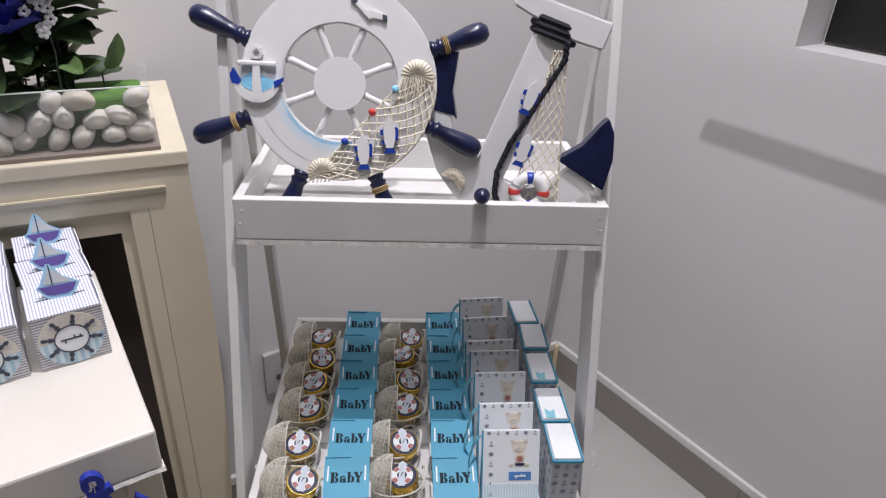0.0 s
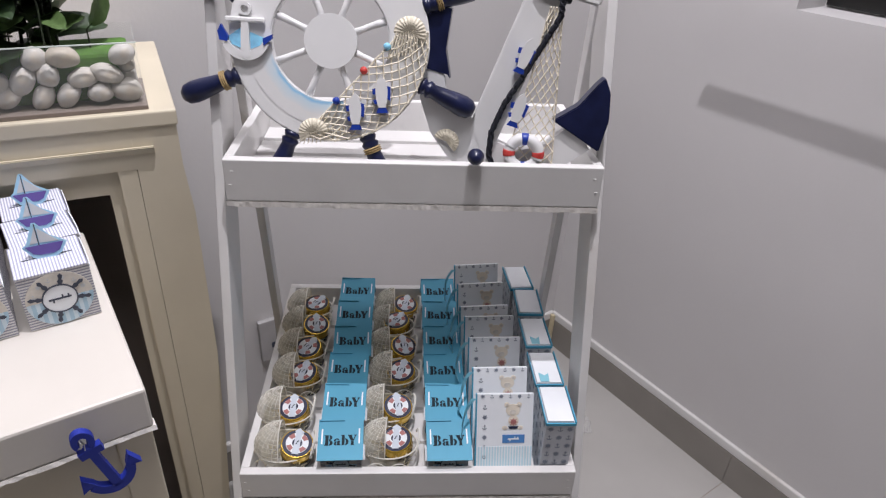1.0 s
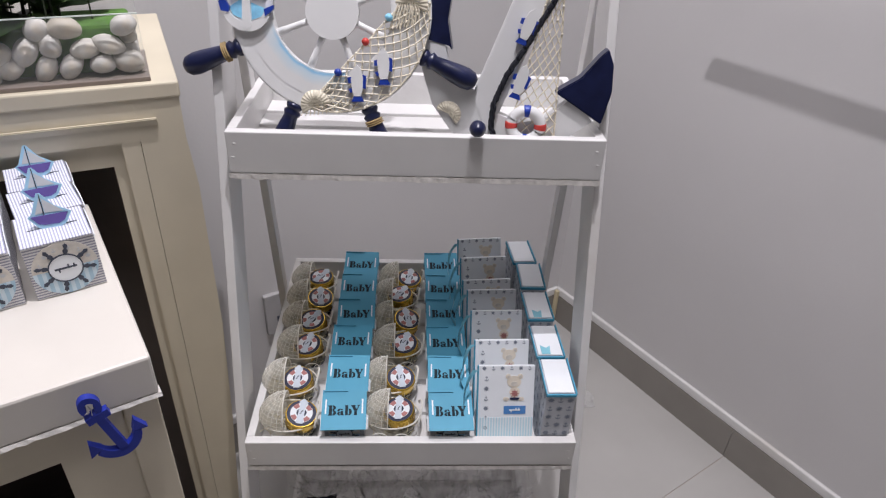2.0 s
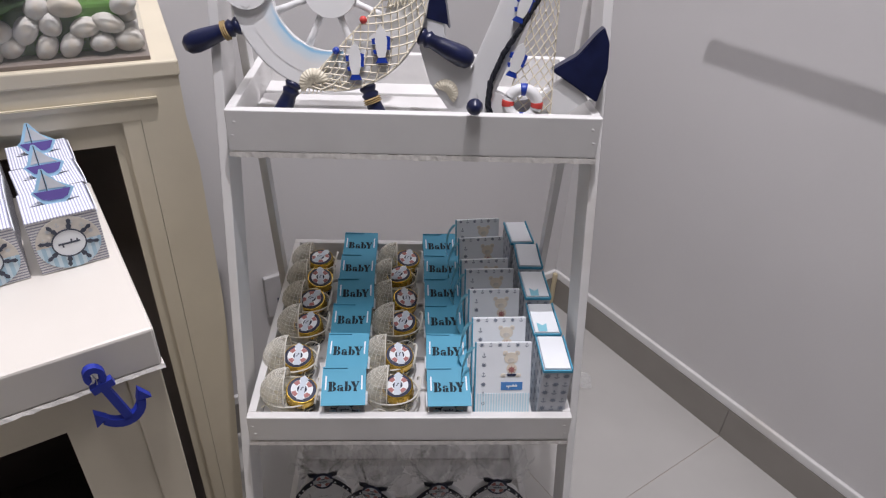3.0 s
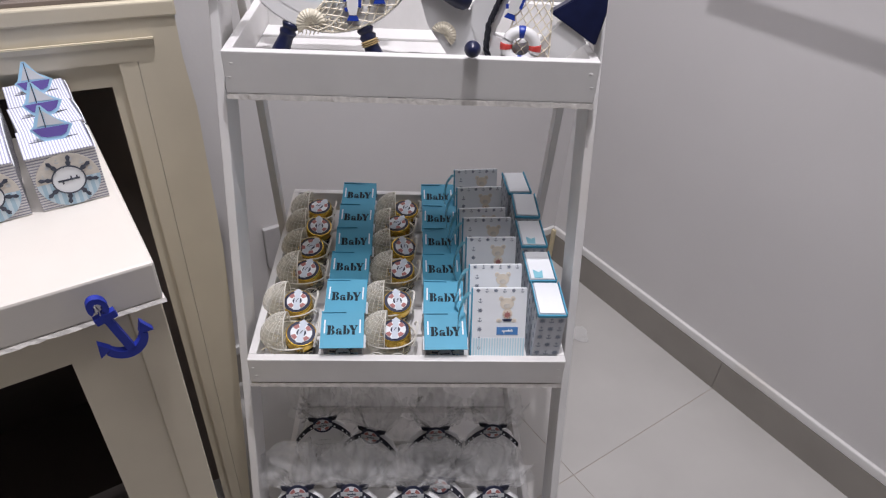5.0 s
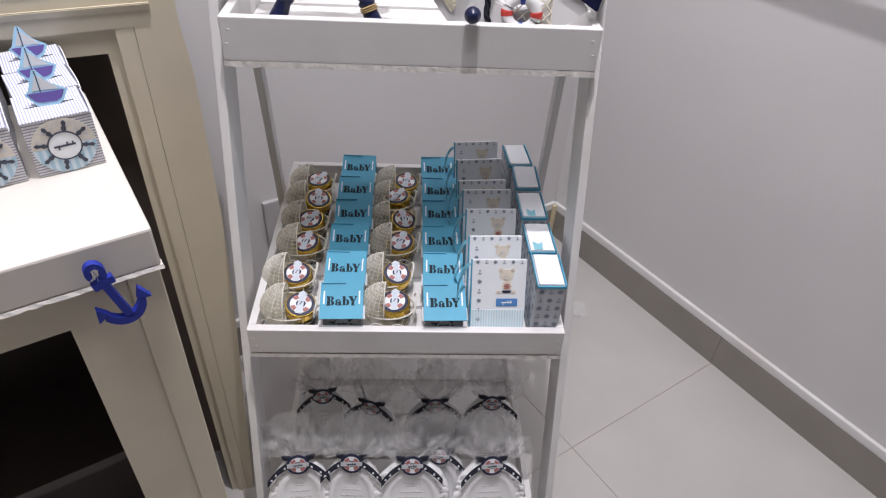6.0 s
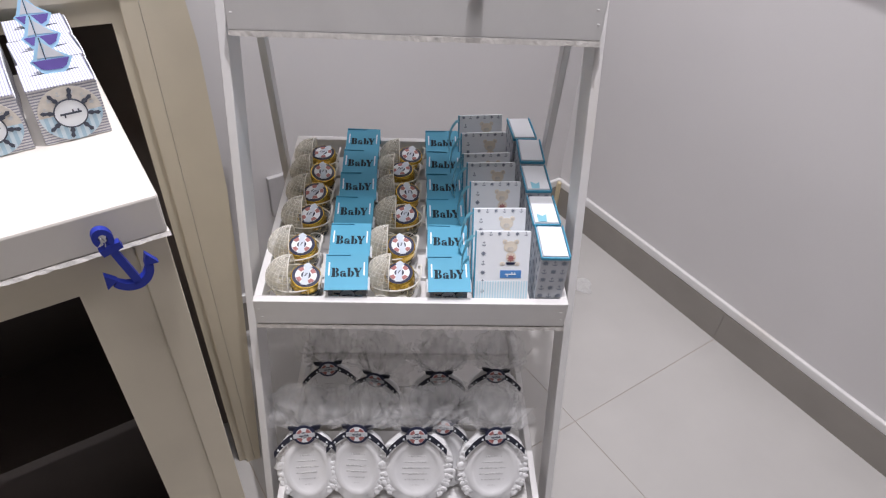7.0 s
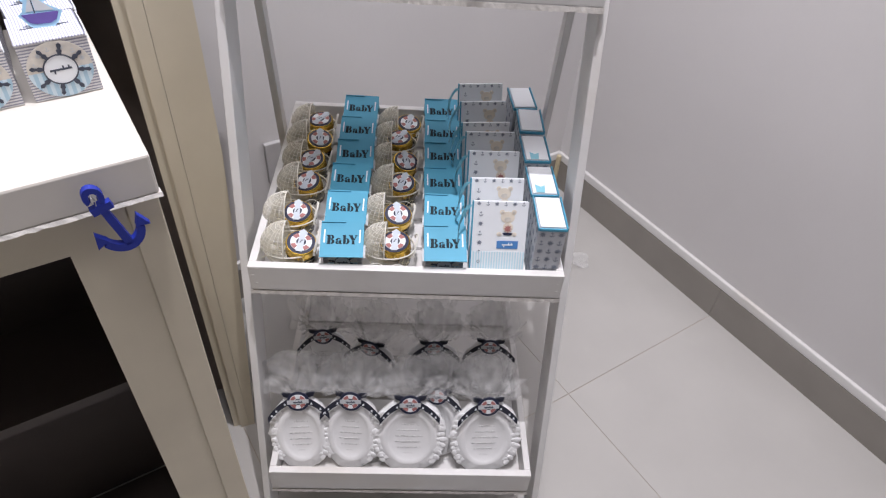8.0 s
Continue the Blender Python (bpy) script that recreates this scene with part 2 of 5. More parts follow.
# ---- counter ----
def counter():
    c = thing("counter", "ivory painted display counter with a dark open front", "counter", pose(-0.213, 0.384, 0, 0, 0, 31.2))
    top = part("worktop", slab(-0.7, 0.004, -0.006, 0.275, 0.778, 0.817, bevel=0.0025), COUNTER, c, "bright ivory painted top slab")
    bm = bmesh.new()
    k = 110
    rows = [[], [], []]
    for i in range(k + 1):
        x = -0.7 + 0.7055 * i / k
        rows[0].append(bm.verts.new((x, -0.0068, 0.7795)))
        rows[1].append(bm.verts.new((x, -0.0085 + 0.0012 * noise.noise((x * 130, 2, 0)), 0.7762 + 0.0013 * noise.noise((x * 150, 0, 4)))))
        rows[2].append(bm.verts.new((x, 0.006, 0.7758)))
    for a, b in zip(rows, rows[1:]):
        for i in range(k):
            bm.faces.new((a[i], a[i + 1], b[i + 1], b[i]))
    part("torn_edge", bm, RAW, top, "rough unpainted lower edge")
    bm = bmesh.new()
    vs = prism(bm, [(-0.026, 0.752), (-0.7, 0.752), (-0.7, 0.769), (-0.026, 0.774)], 0, 1)
    for q in vs:
        q.co.y = 0.0065 if q.co.y > 0.5 else (0.002 if q.co.x > -0.1 else -0.016)
    part("loose_strip", bm, CREAM, c, "front board standing proud of the slab")
    bm = bmesh.new()
    box(bm, -0.025, 0.0025, 0.004, 0.26, 0, 0.7755, bevel=0.0015)
    part("corner_post", bm, CREAM, c)
    bm = bmesh.new()
    box(bm, -0.077, -0.025, 0.007, 0.022, 0, 0.7755)
    box(bm, -0.7, -0.077, 0.007, 0.022, 0.731, 0.7755)
    box(bm, -0.7, -0.62, 0.007, 0.022, 0, 0.731)
    part("face_frame", bm, CREAM, c)
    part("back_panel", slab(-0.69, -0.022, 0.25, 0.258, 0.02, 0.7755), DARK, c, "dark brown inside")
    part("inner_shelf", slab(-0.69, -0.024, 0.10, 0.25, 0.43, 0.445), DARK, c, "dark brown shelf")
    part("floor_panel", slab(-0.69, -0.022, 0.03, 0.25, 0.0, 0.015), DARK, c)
    part("side_panel", slab(-0.7, -0.69, 0.022, 0.26, 0, 0.7755), CREAM, c)
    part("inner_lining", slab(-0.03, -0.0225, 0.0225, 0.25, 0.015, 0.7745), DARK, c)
    return c


counter()


# ---- tall cabinet behind the counter ----
def tall_cabinet():
    c = thing("tall_cabinet", "cream painted cabinet with a moulded frame and dark opening", "cabinet", pose(-0.30, 0.646, 0, 0, 0, 22))
    part("top_slab", slab(-0.6, 0.054, -0.0055, 0.3, 0.9235, 0.94, bevel=0.002), CREAM, c)
    bm = bmesh.new()
    box(bm, -0.55, 0.0069, -0.003, 0.02, 0.8785, 0.9235)
    part("top_rail", bm, CREAM, c)
    bm = bmesh.new()
    vs = box(bm, -0.55, 0.0265, -0.0085, -0.0032, 0.895, 0.904)
    for q in vs:
        if q.co.z < 0.9 and q.co.y < -0.006:
            q.co.y += 0.004
    bmesh.ops.bevel(bm, geom=[e for e in bm.edges if e.calc_length() > 0.3], offset=0.0012, segments=2, affect="EDGES")
    part("moulding", bm, CREAM, c, "bright edge moulding strip under the top")
    # the stile is two boards with a fine joint; the outer one narrows towards the floor
    bm = bmesh.new()
    prism(bm, [(0.0029, 0), (0.013, 0), (0.029, 0.22), (0.046, 0.45), (0.055, 0.62), (0.0565, 0.82), (0.052, 0.8783), (0.052, 0.9234), (0.0070, 0.9234), (0.0069, 0.8783)], -0.003, 0.25)
    part("side_board", bm, CREAM, c)
    bm = bmesh.new()
    prism(bm, [(-0.012, 0), (0.0024, 0), (0.0064, 0.8783), (-0.012, 0.8783)], -0.0026, 0.022)
    part("side_stile", bm, CREAM, c)
    bm = bmesh.new()
    box(bm, -0.0245, -0.012, 0.004, 0.022, 0, 0.8783)
    box(bm, -0.55, -0.0245, 0.004, 0.022, 0.851, 0.8783)
    part("inner_frame", bm, CREAM, c)
    part("back_panel", slab(-0.55, 0, 0.1, 0.11, 0, 0.9), WARMDARK, c, "dark brown inside")
    part("side_panel", slab(-0.56, -0.55, 0.0, 0.25, 0, 0.902), CREAM, c)
    part("inner_lining", slab(-0.012, -0.001, 0.0225, 0.0995, 0, 0.9), WARMDARK, c)
    return c


tall_cabinet()

# ---- more materials ----
CORD = mat("cream_cotton_cord", (0.80, 0.74, 0.61), 0.85, vary=0.12, scale=300)
SHELL = mat("cream_shell", (0.76, 0.70, 0.56), 0.5, vary=0.08, scale=120)
ROPE = mat("black_navy_rope", (0.012, 0.013, 0.022), 0.8, vary=0.3, scale=400, bump=0.4, bscale=900)
TWINE = mat("jute_twine", (0.45, 0.33, 0.16), 0.9, vary=0.2, scale=400)
BLUE = mat("royal_blue_paint", (0.015, 0.05, 0.36), 0.4, vary=0.1)
DEEP = mat("deep_blue_felt_board", (0.012, 0.03, 0.33), 0.6, vary=0.08, scale=60)
RED = mat("coral_red_paint", (0.62, 0.06, 0.05), 0.45)
PALEBLUE = mat("pale_blue_print", (0.36, 0.60, 0.78), 0.6)
SKY = mat("sky_blue_paint", (0.25, 0.58, 0.86), 0.5, vary=0.3, scale=90)
PURPLE = mat("violet_print", (0.13, 0.09, 0.33), 0.6)
SAIL = mat("grey_print", (0.56, 0.58, 0.60), 0.6)
INK = mat("dark_ink_print", (0.05, 0.06, 0.09), 0.6)
GREYINK = mat("grey_blue_ink", (0.23, 0.26, 0.32), 0.6)
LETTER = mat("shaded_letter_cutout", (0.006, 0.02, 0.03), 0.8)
BEIGE = mat("beige_print", (0.78, 0.71, 0.60), 0.6, vary=0.08)
SAND = mat("sand_print", (0.66, 0.62, 0.56), 0.6, vary=0.12, scale=160)
LABELBLUE = mat("blue_label_print", (0.08, 0.24, 0.55), 0.6)
SALMON = mat("salmon_print", (0.42, 0.17, 0.16), 0.55)
GOLD = mat("gold_lacquered_tin", (0.78, 0.52, 0.10), 0.25, metal=1.0, vary=0.08)
WIRE = mat("white_coated_wire", (0.78, 0.76, 0.70), 0.5)
CLEAR = mat("clear_plastic", (0.95, 0.96, 0.96), 0.08, alpha=0.16)
CLEARB = mat("clear_acrylic_sheet", (0.9, 0.96, 0.9), 0.05, alpha=0.045)
HONEY = mat("dark_jar_glass", (0.05, 0.05, 0.055), 0.12)
NAVYPRINT = mat("navy_print", (0.02, 0.025, 0.06), 0.5)
RIBBON = mat("turquoise_satin_ribbon", (0.26, 0.60, 0.72), 0.3, vary=0.1)
NAVYRIBBON = mat("navy_grosgrain_ribbon", (0.018, 0.02, 0.035), 0.6)
PLASTERGREY = mat("pale_grey_print", (0.70, 0.70, 0.70), 0.7, vary=0.1, scale=300)
PLASTER = mat("white_cast_plaster", (0.90, 0.90, 0.905), 0.6, vary=0.02, bump=0.08, bscale=200)
PEBBLES = [mat("white_polished_pebble", c, 0.6, vary=0.07, scale=2.2, bump=0.03, bscale=9, dirt=(0.56, 0.45, 0.31))
           for c in ((0.56, 0.535, 0.485), (0.60, 0.58, 0.545), (0.52, 0.475, 0.40))]
MOSS = mat("green_foam_base", (0.08, 0.19, 0.03), 0.9, vary=0.3, scale=80)
LEAF = mat("dark_green_leaf", (0.030, 0.062, 0.020), 0.5, vary=0.45, scale=45)
LEAFB = mat("pale_green_leaf", (0.09, 0.15, 0.05), 0.45, vary=0.3, scale=60)
STEM = mat("dark_stem", (0.02, 0.03, 0.012), 0.6)
PETAL = mat("royal_blue_petal", (0.012, 0.014, 0.20), 0.7, vary=0.3, scale=60)
SHRED = mat("straw_shred", (0.62, 0.56, 0.38), 0.8, vary=0.2, scale=200)
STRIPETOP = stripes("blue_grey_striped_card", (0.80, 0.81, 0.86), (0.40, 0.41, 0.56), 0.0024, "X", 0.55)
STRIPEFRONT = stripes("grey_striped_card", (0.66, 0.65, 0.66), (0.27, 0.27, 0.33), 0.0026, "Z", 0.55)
STRIPEBLUE = stripes("pale_blue_striped_print", (0.62, 0.74, 0.82), (0.40, 0.58, 0.70), 0.0062, "X", 0.5)
STRIPEFINE = stripes("fine_blue_striped_print", (0.80, 0.85, 0.88), (0.55, 0.75, 0.83), 0.0034, "X", 0.5)


def gauze(name, cover, colour=(0.86, 0.86, 0.87), grain=(60, 60, 60)):
    """Fine net: part of the light passes straight through, the rest is scattered."""
    m = bpy.data.materials.new(name)
    m.use_nodes = True
    nt = m.node_tree
    n, ln = nt.nodes, nt.links
    out = n["Material Output"]
    n.remove(n["Principled BSDF"])
    tr, di, tl = n.new("ShaderNodeBsdfTransparent"), n.new("ShaderNodeBsdfDiffuse"), n.new("ShaderNodeBsdfTranslucent")
    di.inputs[0].default_value = tl.inputs[0].default_value = (*colour, 1)
    a, b = n.new("ShaderNodeMixShader"), n.new("ShaderNodeMixShader")
    a.inputs[0].default_value = 0.4
    ln.new(di.outputs[0], a.inputs[1])
    ln.new(tl.outputs[0], a.inputs[2])
    tc, no, mp = n.new("ShaderNodeTexCoord"), n.new("ShaderNodeTexNoise"), n.new("ShaderNodeMapRange")
    no.inputs["Scale"].default_value, no.inputs["Detail"].default_value = 1, 5
    st = n.new("ShaderNodeMapping")
    st.inputs["Scale"].default_value = grain
    ln.new(tc.outputs["Object"], st.inputs[0])
    ln.new(st.outputs[0], no.inputs["Vector"])
    mp.inputs["From Min"].default_value, mp.inputs["From Max"].default_value = 0.3, 0.7
    mp.inputs["To Min"].default_value, mp.inputs["To Max"].default_value = cover * 0.35, min(1, cover * 1.65)
    ln.new(no.outputs["Fac"], mp.inputs["Value"])
    ln.new(mp.outputs["Result"], b.inputs[0])
    ln.new(tr.outputs[0], b.inputs[1])
    ln.new(a.outputs[0], b.inputs[2])
    ln.new(b.outputs[0], out.inputs["Surface"])
    return m


TULLE = gauze("white_tulle", 0.155, (0.97, 0.97, 0.97), (80, 60, 36))
HOODNET = gauze("white_hood_net", 0.40, (0.82, 0.79, 0.67))

# ---- prints ----
def icon_anchor(bm, x, z, y, s, d=0.0003):
    prism(bm, [(x - s * 0.09, z - s * 0.75), (x + s * 0.09, z - s * 0.75), (x + s * 0.09, z + s), (x - s * 0.09, z + s)], y - d, y)
    prism(bm, [(x - s * 0.45, z + s * 0.45), (x + s * 0.45, z + s * 0.45), (x + s * 0.45, z + s * 0.63), (x - s * 0.45, z + s * 0.63)], y - d * 0.9, y)
    pts = [(x + s * 0.85 * math.sin(a), z - s * 0.05 - s * 0.85 * math.cos(a)) for a in (-1.25, -0.8, -0.4, 0, 0.4, 0.8, 1.25)]
    pts += [(x + s * 0.6 * math.sin(a), z - s * 0.02 - s * 0.6 * math.cos(a)) for a in (1.25, 0.8, 0.4, 0, -0.4, -0.8, -1.25)]
    prism(bm, pts, y - d * 0.8, y)


def icon_wheel(bm, x, z, y, s, d=0.0003):
    annulus(bm, s * 0.4, s * 0.66, y - d, y, 12, Matrix.Translation((x, 0, z)))
    for k in range(4):
        m = Matrix.Translation((x, 0, z)) @ Matrix.Rotation(k * math.pi / 4, 4, "Y")
        prism(bm, [(-s * 0.09, -s), (s * 0.09, -s), (s * 0.09, s), (-s * 0.09, s)], y - d * 0.9, y, m)


def bars(bm, x, z, y, w, h, d=0.0003):
    """Unreadable writing: a few plain strokes of its size."""
    prism(bm, [(x - w / 2, z - h * 0.12), (x + w / 2, z - h * 0.12), (x + w / 2, z + h * 0.14), (x - w / 2, z + h * 0.14)], y - d, y)
    for fx, a, b in ((-0.3, -0.5, 0.1), (0.12, 0, 0.5), (0.38, -0.1, 0.45)):
        prism(bm, [(x + fx * w - h * 0.1, z + a * h), (x + fx * w + h * 0.1, z + a * h), (x + fx * w + h * 0.1, z + b * h), (x + fx * w - h * 0.1, z + b * h)], y - d * 0.8, y)


def stencil_word(depth):
    """The word BabY in fat stencil letters with serifs, centred, lying in the xy plane."""
    bm = bmesh.new()

    def poly(pts, dx):
        prism(bm, [(x + dx, y) for x, y in pts], -depth, depth)

    def bowl(cx, cy, rx, ry, hx, hy, dx, a0=-90, a1=90):
        """Half of a fat ring: thick at the side, thin at both ends."""
        k = 10
        arc = [radians(a0 + (a1 - a0) * i / k) for i in range(k + 1)]
        poly([(cx + rx * math.cos(t), cy + ry * math.sin(t)) for t in arc] + [(cx + hx * math.cos(t), cy + hy * math.sin(t)) for t in arc[::-1]], dx)

    # capital B
    poly([(0, 0), (5.2, 0), (5.2, 13), (0, 13), (0, 12.2), (1, 11.8), (1, 1.2), (0, 0.8)], -19)
    bowl(5.8, 9.9, 4.2, 3.1, 0.9, 2.3, -19)
    bowl(5.8, 3.4, 5.0, 3.4, 1.3, 2.5, -19)
    # small a
    bowl(4.0, 5.6, 3.8, 3.0, 1.0, 2.2, -7, 30, 190)
    poly([(4.2, 0.4), (7.8, 0), (8.9, 0.4), (8.9, 1.1), (7.9, 1.3), (7.9, 6.0), (4.2, 5.0)], -7)
    bowl(3.7, 2.3, 3.6, 2.4, 0.6, 1.6, -7, 90, 270)
    # small b
    poly([(0.8, 0), (4.4, 0.5), (4.4, 13), (0, 13), (0, 12.2), (0.8, 12)], 2.6)
    bowl(5.0, 4.2, 4.6, 4.3, 1.2, 3.4, 2.6)
    # capital Y
    poly([(-0.4, 13), (-0.4, 12.3), (0.3, 12), (3.7, 5.8), (7.6, 5.8), (4.7, 12), (5.4, 12.3), (5.4, 13)], 11.4)
    poly([(6.2, 8.0), (7.3, 8.0), (9.0, 12), (8.0, 12.3), (8.0, 13), (11.2, 13), (11.2, 12.3), (10.2, 12), (7.9, 6.4), (7.5, 5.8)], 11.4)
    poly([(3.6, 0), (8.0, 0), (8.0, 0.7), (7.4, 1), (7.4, 5.2), (3.9, 5.2), (3.9, 1), (3.6, 0.7)], 11.4)
    bmesh.ops.transform(bm, matrix=pose(0, 0, 0, -90, 0, 0), verts=bm.verts)
    bmesh.ops.transform(bm, matrix=Matrix.Diagonal((0.00092, 0.00100, 1, 1)) @ Matrix.Translation((-1.8, -6.5, 0)), verts=bm.verts)
    bmesh.ops.recalc_face_normals(bm, faces=bm.faces)
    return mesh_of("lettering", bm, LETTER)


# ---- turquoise favour boxes on the middle tray ----
def wheel_sticker(parent, r, y, z, tone=INK):
    """Round sticker with a ship-wheel print and a written panel that becomes bars."""
    bm = bmesh.new()
    prism(bm, [(r * math.cos(a), z + r * math.sin(a)) for a in [math.pi * i / 16 for i in range(17)]], y - 0.0006, y)
    st = part("sticker", bm, SAND, parent, "round paper sticker with a ship wheel print")
    bm = bmesh.new()
    prism(bm, [(r * math.cos(a), z + r * math.sin(a)) for a in [-math.pi * i / 16 for i in range(17)]], y - 0.0006, y)
    part("striped_half", bm, STRIPEBLUE, st)
    bm = bmesh.new()
    annulus(bm, r * 0.50, r * 0.54, y - 0.0014, y - 0.0004, 32, Matrix.Translation((0, 0, z)))
    for k in range(8):
        m = Matrix.Translation((0, 0, z)) @ Matrix.Rotation(k * math.pi / 4 + 0.2, 4, "Y")
        w = r * 0.038
        prism(bm, [(-w, r * 0.5), (w, r * 0.5), (w * 2.2, r * 0.66), (w, r * 0.72), (w * 1.9, r * 0.86), (0, r * 0.94), (-w * 1.9, r * 0.86), (-w, r * 0.72), (-w * 2.2, r * 0.66)], y - 0.0012, y - 0.0004, m)
    part("wheel_print", bm, tone, st)
    bm = bmesh.new()
    for k, a in enumerate((20, 48, 75, 105, 132, 160)):
        (icon_anchor if k % 2 else icon_wheel)(bm, r * 0.78 * math.cos(radians(a)), z + r * 0.78 * math.sin(radians(a)), y - 0.0006, r * 0.09)
    part("small_motifs", bm, SAIL, st)
    bm = bmesh.new()
    disc(bm, r * 0.50, y - 0.0005, 28, z=z)
    part("panel", bm, PAPER, st)
    bm = bmesh.new()
    bars(bm, 0, z, y - 0.0009, r * 0.68, r * 0.26)
    part("writing", bm, tone, st)


BABY = stencil_word(0.0003)


def baby_box(at):
    b = thing("favour_box", "turquoise card favour box with cut-out lettering", "gift box", at, "favour boxes on the shelf")
    part("body", slab(-0.0245, 0.0245, -0.0095, 0.026, 0, 0.05, bevel=0.0006), STRIPEFRONT, b, "grey striped card body")
    wheel_sticker(b, 0.019, -0.0097, 0.028)
    tilt = pose(0, -0.001, 0.0565, 18, 0, 0)
    bm = slab(-0.027, 0.027, -0.0235, 0.029, -0.0007, 0.0007)
    lid = part("lid", bm, TEAL, b, at=tilt)
    bm = bmesh.new()
    box(bm, -0.0268, 0.0268, 0.0275, 0.0287, -0.034, -0.0008)
    box(bm, -0.0268, -0.0258, -0.012, 0.0275, -0.016, -0.0008)
    box(bm, 0.0258, 0.0268, -0.012, 0.0275, -0.016, -0.0008)
    box(bm, -0.026, 0.004, 0.0262, 0.0275, 0.0008, 0.0026)
    part("flap", bm, TEAL, lid)
    # dark plates on the lid paint the shade seen inside the cut-out letters
    part("lettering", BABY, None, lid, "letter cut-outs with their shade painted near-black", pose(0, 0.0015, 0.0010))
    for s in (-1, 1):
        part("slot", slab(s * 0.0222 - 0.0009, s * 0.0222 + 0.0009, -0.003, 0.016, 0.0006, 0.0013), PAPER, lid, "pale slit")
        bm = bmesh.new()
        tube(bm, [(s * 0.027, -0.018 + 0.006 * k, -0.012 + 0.002 * ((k * 7) % 3)) for k in range(4)], 0.0022, 5)
        part("tab", bm, PAPER, lid)
    return b


first = baby_box(pose(-0.084, 0.560, 0.5115, 0, 0, 1.5))
rng = random.Random(4)
for ci, cx in enumerate((-0.084, 0.0455)):
    for i in range(6):
        if ci or i:
            copy_thing(first, pose(cx + rng.uniform(-0.001, 0.001), 0.560 + 0.0632 * i, 0.5115, rng.uniform(-1.5, 1.5), 0, rng.uniform(-2, 2) + (3 if i == 0 and not ci else 0)))


# ---- little prams with jars ----
def pram(at):
    p = thing("favour_pram", "small white net pram holding shredded straw", "pram favour", at, "net prams on the shelf")
    c, rx, ry, rz = 0.032, 0.034, 0.0265, 0.034
    bm = bmesh.new()
    rows = []
    for i in range(9):
        lat = math.pi / 2 * i / 8
        rows.append([bm.verts.new((-rx * math.cos(lat) * math.sin(math.pi * j / 14) - 0.006, -ry * math.cos(lat) * math.cos(math.pi * j / 14), c + rz * math.sin(lat))) for j in range(15)])
    for a, b in zip(rows, rows[1:]):
        for j in range(14):
            bm.faces.new((a[j], a[j + 1], b[j + 1], b[j]))
    bmesh.ops.remove_doubles(bm, verts=bm.verts, dist=0.0002)
    wires = bmesh.new()
    for i in range(1, 9):
        lat = math.pi / 2 * i / 9
        tube(wires, [(-rx * math.cos(lat) * math.sin(math.pi * j / 12) - 0.006, -ry * math.cos(lat) * math.cos(math.pi * j / 12), c + rz * math.sin(lat)) for j in range(13)], 0.00022, 3)
    for j in range(1, 14):
        a = math.pi * j / 14
        tube(wires, [(-rx * math.cos(l) * math.sin(a) - 0.006, -ry * math.cos(l) * math.cos(a), c + rz * math.sin(l)) for l in [math.pi / 2 * i / 8 for i in range(8)]], 0.00022, 3)
    hood = part("hood", bm, HOODNET, p, "white net hood", smooth=True)
    part("net_weave", wires, WIRE, hood)
    bm = bmesh.new()
    tube(bm, [(-0.006, -ry * math.cos(math.pi * j / 16), c + rz * math.sin(math.pi * j / 16)) for j in range(17)], 0.0008, 5)
    part("hood_rim", bm, WIRE, hood)
    # basket: an open oval bowl
    bm = bmesh.new()
    rings = []
    for i in range(6):
        t = i / 5
        k = 0.66 + 0.34 * math.sin(t * math.pi / 2)
        rings.append([bm.verts.new(((0.036 * math.cos(a)) * k - 0.003, ry * math.sin(a) * k, 0.006 + (c - 0.006) * t)) for a in [2 * math.pi * j / 24 for j in range(24)]])
    bm.faces.new(rings[0])
    for a, b in zip(rings, rings[1:]):
        for j in range(24):
            bm.faces.new((a[j], a[(j + 1) % 24], b[(j + 1) % 24], b[j]))
    basket = part("basket", bm, HOODNET, p, "white net basket", smooth=True)
    bm = bmesh.new()
    tube(bm, [(0.036 * math.cos(a) - 0.003, ry * math.sin(a), c) for a in [2 * math.pi * j / 28 for j in range(28)]], 0.0010, 5, True)
    part("basket_rim", bm, WIRE, basket)
    # twisted handle
    bm = bmesh.new()
    for ph in (0, math.pi):
        tube(bm, [(0.0315 + 0.0009 * math.cos(j * 1.1 + ph) + 0.004 * math.sin(math.pi * j / 36), -0.020 + 0.040 * j / 36 + 0.0009 * math.sin(j * 1.1 + ph), c + 0.017 * math.sin(math.pi * j / 36) ** 0.6) for j in range(37)], 0.0009, 5)
    part("handle", bm, WIRE, p, "twisted white handle")
    for x in (-0.016, 0.012):
        for y in (-0.0265, 0.0265):
            bm = bmesh.new()
            pts = [(x + 0.0115 * math.cos(a), y, 0.0125 + 0.0115 * math.sin(a)) for a in [2 * math.pi * j / 20 for j in range(20)]]
            tube(bm, pts, 0.0007, 4, True)
            for k in range(3):
                a = k * math.pi / 3
                tube(bm, [(x + 0.0115 * math.cos(a), y, 0.0125 + 0.0115 * math.sin(a)), (x - 0.0115 * math.cos(a), y, 0.0125 - 0.0115 * math.sin(a))], 0.0004, 3)
            part("wheel", bm, WIRE, p)
    bm = bmesh.new()
    g = random.Random(9)
